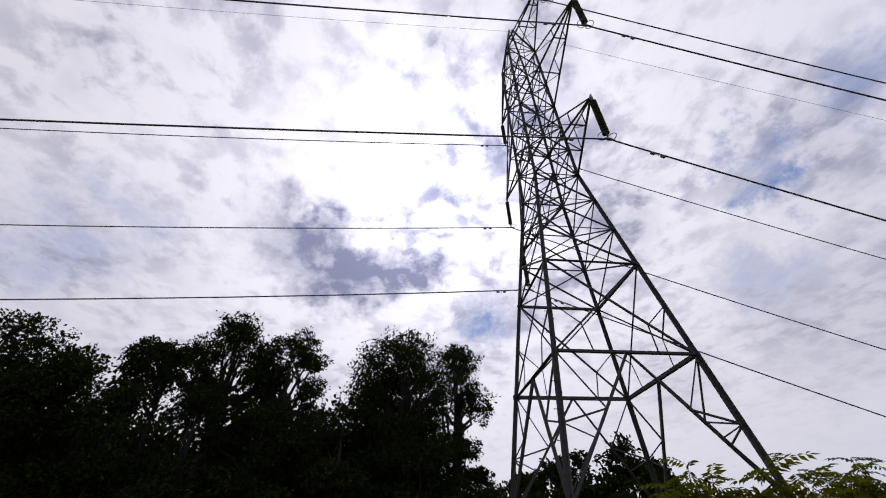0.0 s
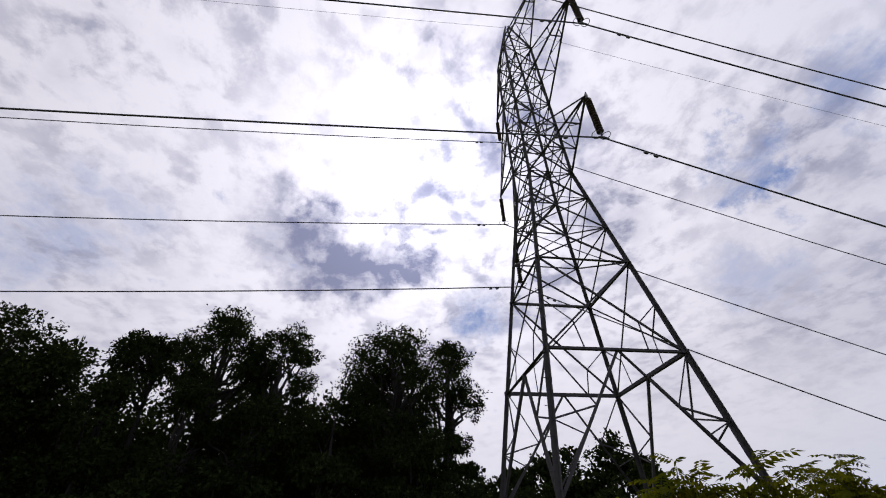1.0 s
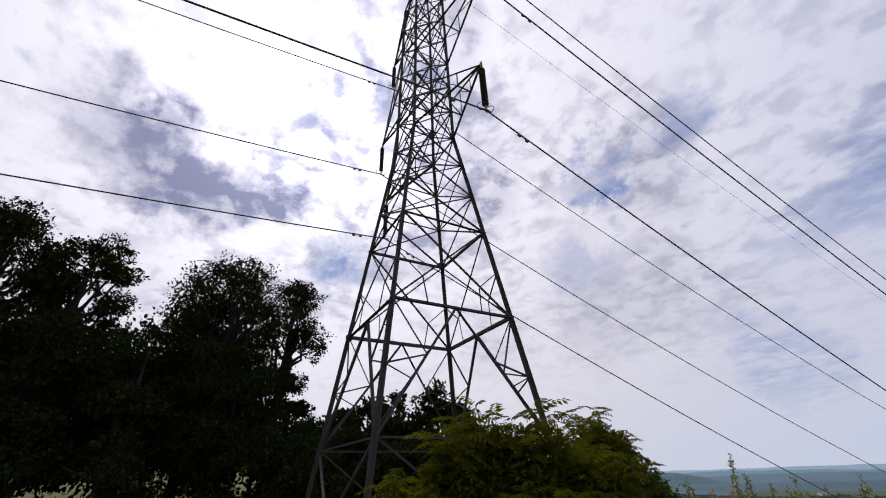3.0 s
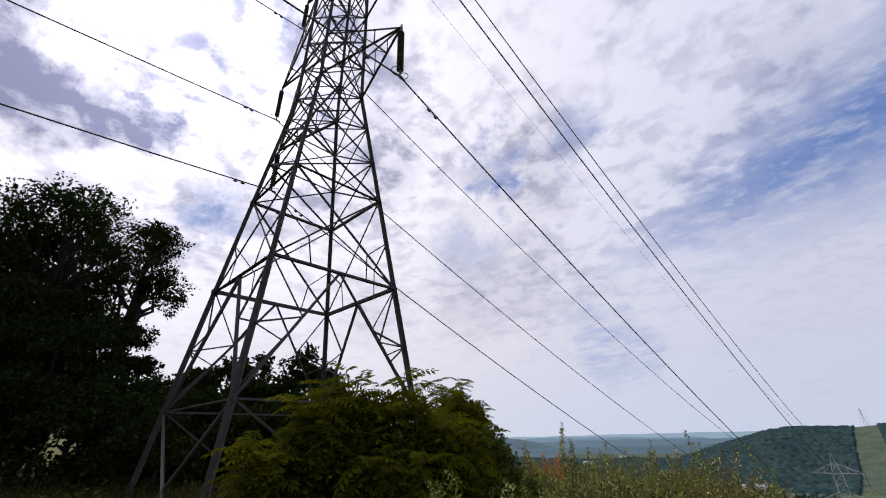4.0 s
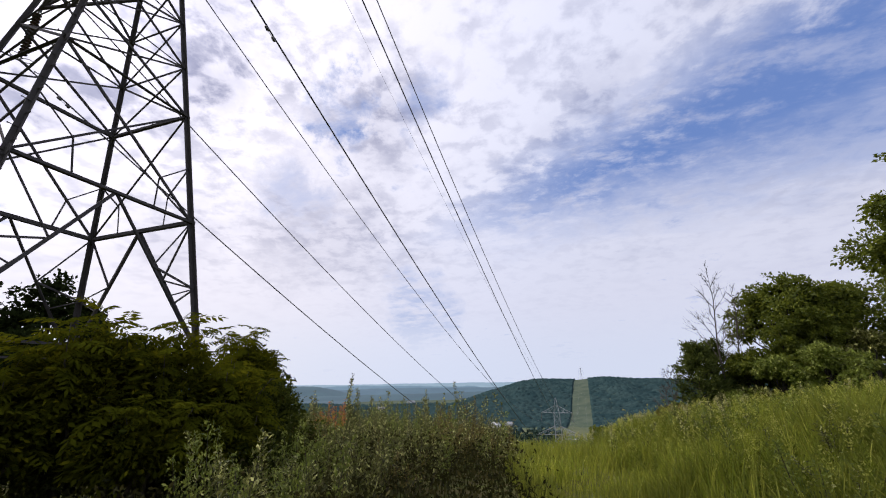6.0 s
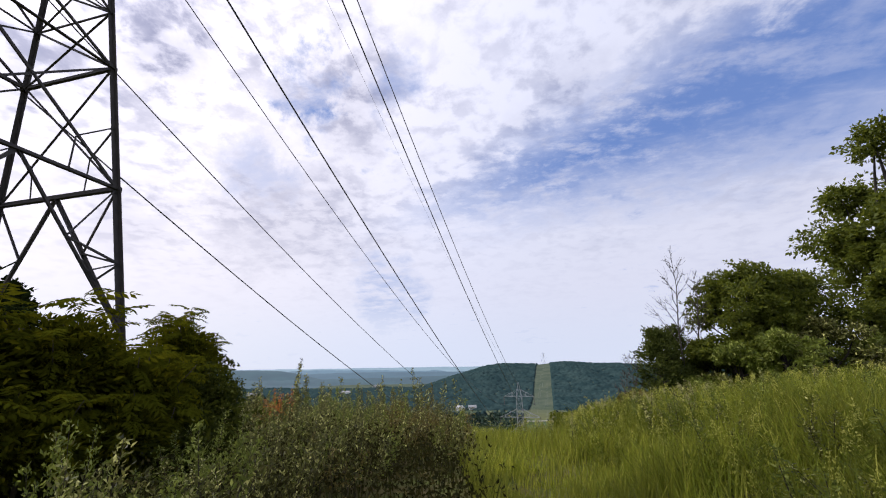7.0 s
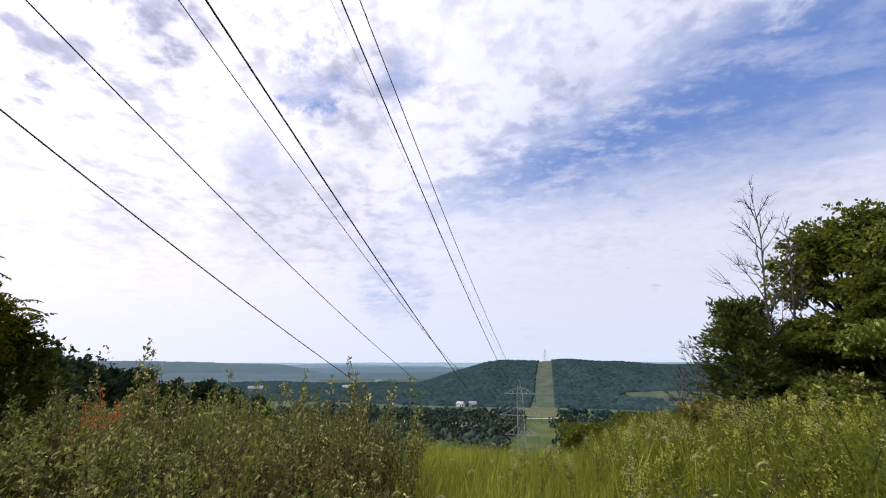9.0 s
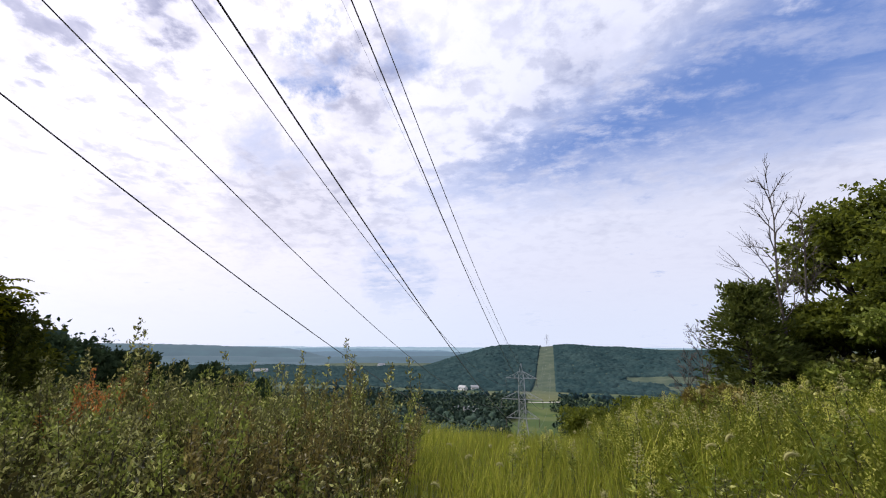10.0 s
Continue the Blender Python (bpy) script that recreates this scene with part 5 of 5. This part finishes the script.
def build_far_woods():
    rng = np.random.default_rng(31)
    # wooded slope on the left of the clearing
    n = 3000
    x, y = rng.uniform(-260, -33, n), rng.uniform(14, 300, n)
    keep = np.hypot(x, y) > 62
    x, y = x[keep], y[keep]
    near = np.hypot(x, y) < 120
    canopy("slope_wood", x[~near], y[~near], rng.uniform(1.8, 3.6, (~near).sum()), rng, FAR_LEAF, "dark wood on the slope beside the clearing", 1.5)
    leafy_mass("slope_edge_wood", x[near], y[near], rng.uniform(2.2, 3.4, near.sum()), 1.5, 210, 0.6, rng, SPUR_LEAF, "dark leafy trees covering the slope beside the clearing")
    crowns("spur_wood", (-215, -60), (40, 235), 1.5, 5.2, rng, HAZED_LEAF, "dark wood covering the near spur, its colour blued for haze")
    # woods of the valley floor
    n = 13000
    x, y = rng.uniform(-1050, 420, n), rng.uniform(180, 1000, n)
    open_field = np.sin(x * 0.021 + 1.3) * np.sin(y * 0.032 + 0.4 + x * 0.004)
    keep = (np.abs(x - TOWER_X) > 12) & ((open_field < 0.36) | ((x > -260) & (open_field < 0.72))) & ((x < -330) | (y < 590))
    x, y = x[keep], y[keep]
    hazy = np.hypot(x, y) > 430
    leafy_mass("valley_wood", x[~hazy], y[~hazy], rng.uniform(3.4, 5.8, (~hazy).sum()), 1.1, 45, 2.4, rng, FAR_LEAF, "dark green woods on the valley floor")
    hazy &= (x > -440) & (y < 470)
    canopy("far_valley_wood", x[hazy], y[hazy], rng.uniform(2.4, 4.2, hazy.sum()), rng, HAZED_LEAF, "hazy green woods on the far valley floor", 0.6)
    crowns("far_valley_wood", (-1000, -440), (300, 1000), 3.0, 7.0, rng, HAZED_LEAF, "hazy green woods on the far valley floor")
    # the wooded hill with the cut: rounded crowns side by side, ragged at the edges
    crowns("hill_wood", (-440, TOWER_X - 12.5), (520, 1060), 2.1, 6.2, rng, HAZED_LEAF, "hazy green woods covering the hill beside the cut")
    crowns("hill_wood", (TOWER_X + 12.5, 330), (520, 1060), 2.1, 6.2, rng, HAZED_LEAF, "hazy green woods covering the hill beside the cut", hill_pasture)
    # depth of the wood behind its edge
    a, d = np.radians(rng.uniform(85, 141, 420)), rng.uniform(29, 38, 420)
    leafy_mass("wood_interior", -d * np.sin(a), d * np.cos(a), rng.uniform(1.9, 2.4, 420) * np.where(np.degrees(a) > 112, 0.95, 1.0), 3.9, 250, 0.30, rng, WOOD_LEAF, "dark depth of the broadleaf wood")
    # bushes over the edge of the shoulder
    n = 900
    x, y = rng.uniform(-33, 40, n), rng.uniform(26, 120, n)
    keep = (np.abs(x - TOWER_X) > 24) | (rng.uniform(0, 1, n) < 0.12)
    leafy_mass("slope_scrub", x[keep], y[keep], rng.uniform(0.6, 1.4, keep.sum()), 0.8, 90, 0.26, rng, SPUR_LEAF, "scrub growing down the slope of the clearing")


def distance_material(name, colour, haze_glow, strength):
    """Distant land; its haze is emission added over the surface colour."""
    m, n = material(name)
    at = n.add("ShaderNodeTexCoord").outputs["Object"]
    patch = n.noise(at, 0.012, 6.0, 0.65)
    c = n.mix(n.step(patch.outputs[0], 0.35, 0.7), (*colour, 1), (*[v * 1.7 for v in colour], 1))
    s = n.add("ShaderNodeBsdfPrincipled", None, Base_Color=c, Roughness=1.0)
    e = n.add("ShaderNodeEmission", None, Color=(*haze_glow, 1), Strength=strength)
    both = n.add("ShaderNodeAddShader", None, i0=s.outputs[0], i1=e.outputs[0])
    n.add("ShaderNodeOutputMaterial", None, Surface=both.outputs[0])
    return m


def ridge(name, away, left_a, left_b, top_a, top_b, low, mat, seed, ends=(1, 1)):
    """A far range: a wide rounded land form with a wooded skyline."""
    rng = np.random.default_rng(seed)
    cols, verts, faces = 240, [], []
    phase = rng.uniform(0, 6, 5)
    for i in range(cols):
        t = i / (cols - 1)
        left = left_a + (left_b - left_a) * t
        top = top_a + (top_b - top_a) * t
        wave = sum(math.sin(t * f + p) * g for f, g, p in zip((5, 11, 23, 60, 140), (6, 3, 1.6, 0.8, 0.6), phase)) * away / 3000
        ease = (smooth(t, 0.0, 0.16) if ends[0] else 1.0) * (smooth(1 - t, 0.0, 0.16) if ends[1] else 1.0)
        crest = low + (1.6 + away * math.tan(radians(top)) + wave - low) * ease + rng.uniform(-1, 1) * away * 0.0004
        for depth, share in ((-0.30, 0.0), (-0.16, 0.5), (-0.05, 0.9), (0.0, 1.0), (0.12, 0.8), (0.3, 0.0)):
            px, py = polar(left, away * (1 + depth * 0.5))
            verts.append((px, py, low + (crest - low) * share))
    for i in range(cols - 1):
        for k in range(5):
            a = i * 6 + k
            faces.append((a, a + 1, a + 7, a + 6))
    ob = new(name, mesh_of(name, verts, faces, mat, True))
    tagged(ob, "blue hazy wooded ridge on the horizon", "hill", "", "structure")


# the blue of the haze is mixed into this canopy colour
HAZED_LEAF = surface("hazed_hill_canopy", (0.020, 0.041, 0.046), (0.036, 0.062, 0.064), 0.035, 0.95, 0.0, 0.5, 0.16, (0.043, 0.068, 0.058), 0.0)
build_far_woods()
# the farther the range, the brighter the haze its material emits
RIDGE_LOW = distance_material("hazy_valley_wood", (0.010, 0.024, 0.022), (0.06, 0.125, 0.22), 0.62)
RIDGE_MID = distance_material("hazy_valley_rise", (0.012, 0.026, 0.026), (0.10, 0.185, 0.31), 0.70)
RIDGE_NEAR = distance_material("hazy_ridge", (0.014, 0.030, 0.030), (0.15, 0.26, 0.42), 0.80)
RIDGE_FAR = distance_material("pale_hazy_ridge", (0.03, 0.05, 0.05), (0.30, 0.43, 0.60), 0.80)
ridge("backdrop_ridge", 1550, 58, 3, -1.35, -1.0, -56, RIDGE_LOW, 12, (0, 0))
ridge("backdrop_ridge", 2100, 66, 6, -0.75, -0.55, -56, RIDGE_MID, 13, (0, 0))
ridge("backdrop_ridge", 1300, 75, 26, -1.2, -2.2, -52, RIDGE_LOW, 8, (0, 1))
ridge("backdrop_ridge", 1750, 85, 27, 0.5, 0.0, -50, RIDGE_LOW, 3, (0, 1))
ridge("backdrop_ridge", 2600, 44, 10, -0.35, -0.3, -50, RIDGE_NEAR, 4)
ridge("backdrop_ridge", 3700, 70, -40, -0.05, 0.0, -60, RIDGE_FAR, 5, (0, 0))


def house(x, y, long, wide, wall, turn, label):
    g = ground_at(x, y)
    h = thing("house", pose(x, y, g - 0.3, 0, 0, turn), label, "house", "far houses")
    a, b = long / 2, wide / 2
    roof = wide * 0.35
    verts = [(-a, -b, 0), (a, -b, 0), (a, b, 0), (-a, b, 0), (-a, -b, wall), (a, -b, wall), (a, b, wall), (-a, b, wall), (-a, 0, wall + roof), (a, 0, wall + roof)]
    faces = [(0, 1, 5, 4), (2, 3, 7, 6), (1, 2, 6, 9, 5), (3, 0, 4, 8, 7), (3, 2, 1, 0)]
    part_of(h, "wall", mesh_of("wall", verts, faces, WHITE_PAINT))
    o, lift = 0.5, 0.12
    for s in (1, -1):
        eave, top = (s * (b + o), wall - o * roof / b + lift), (0, wall + roof + lift)
        v = [(-a - o, eave[0], eave[1]), (a + o, eave[0], eave[1]), (a + o, 0, top[1]), (-a - o, 0, top[1])]
        v += [(p[0], p[1], p[2] + 0.18) for p in v]
        part_of(h, "roof", mesh_of("roof", v, [(0, 1, 2, 3), (4, 5, 6, 7), (0, 1, 5, 4), (1, 2, 6, 5), (2, 3, 7, 6), (3, 0, 4, 7)], GREY_ROOF))
    for k in (-0.3, 0.3):
        for s in (1, -1):
            v = [(k * long - 0.5, s * (b + 0.03), 1.0), (k * long + 0.5, s * (b + 0.03), 1.0), (k * long + 0.5, s * (b + 0.03), 2.3), (k * long - 0.5, s * (b + 0.03), 2.3)]
            v += [(p[0], s * (b - 0.05), p[2]) for p in v]
            part_of(h, "window", mesh_of("window", v, [(0, 1, 2, 3), (4, 5, 6, 7), (0, 1, 5, 4), (1, 2, 6, 5), (2, 3, 7, 6), (3, 0, 4, 7)], FITTING))


for left, away, long, wide, wall, turn in ((12.9, 345, 7, 5, 3, 70), (12.0, 528, 10, 6, 3.5, -30), (44.0, 800, 26, 10, 5, 35), (27, 900, 18, 8, 5, 10), (23, 1120, 24, 9, 5, 75), (38, 905, 26, 9, 5, 40), (10.4, 532, 9, 6, 3.5, 15), (11.0, 338, 11, 6, 3.6, 25)):
    px, py = polar(left, away, (-0.2, 6.5))
    house(px, py, long, wide, wall, turn, "small white farm building with a grey roof in the valley")


def build_track():
    """A pale gravel track that crosses the cut in the valley."""
    verts, faces = [], []
    for i, x in enumerate(np.linspace(-34, 9, 30)):
        y = 424 + 3.0 * math.sin(x * 0.11) + 0.12 * x
        for k in (-2.4, -0.8, 0.8, 2.4):
            verts.append((x, y + k, ground_at(x, y + k) + 0.35 + 0.1 * (abs(k) < 1)))
        if i:
            a = (i - 1) * 4
            faces += [(a + j, a + 4 + j, a + 5 + j, a + 1 + j) for j in range(3)]
    tagged(new("road", mesh_of("road", verts, faces, GRAVEL)), "pale gravel track crossing the cut in the valley", "road", "", "structure")


build_track()
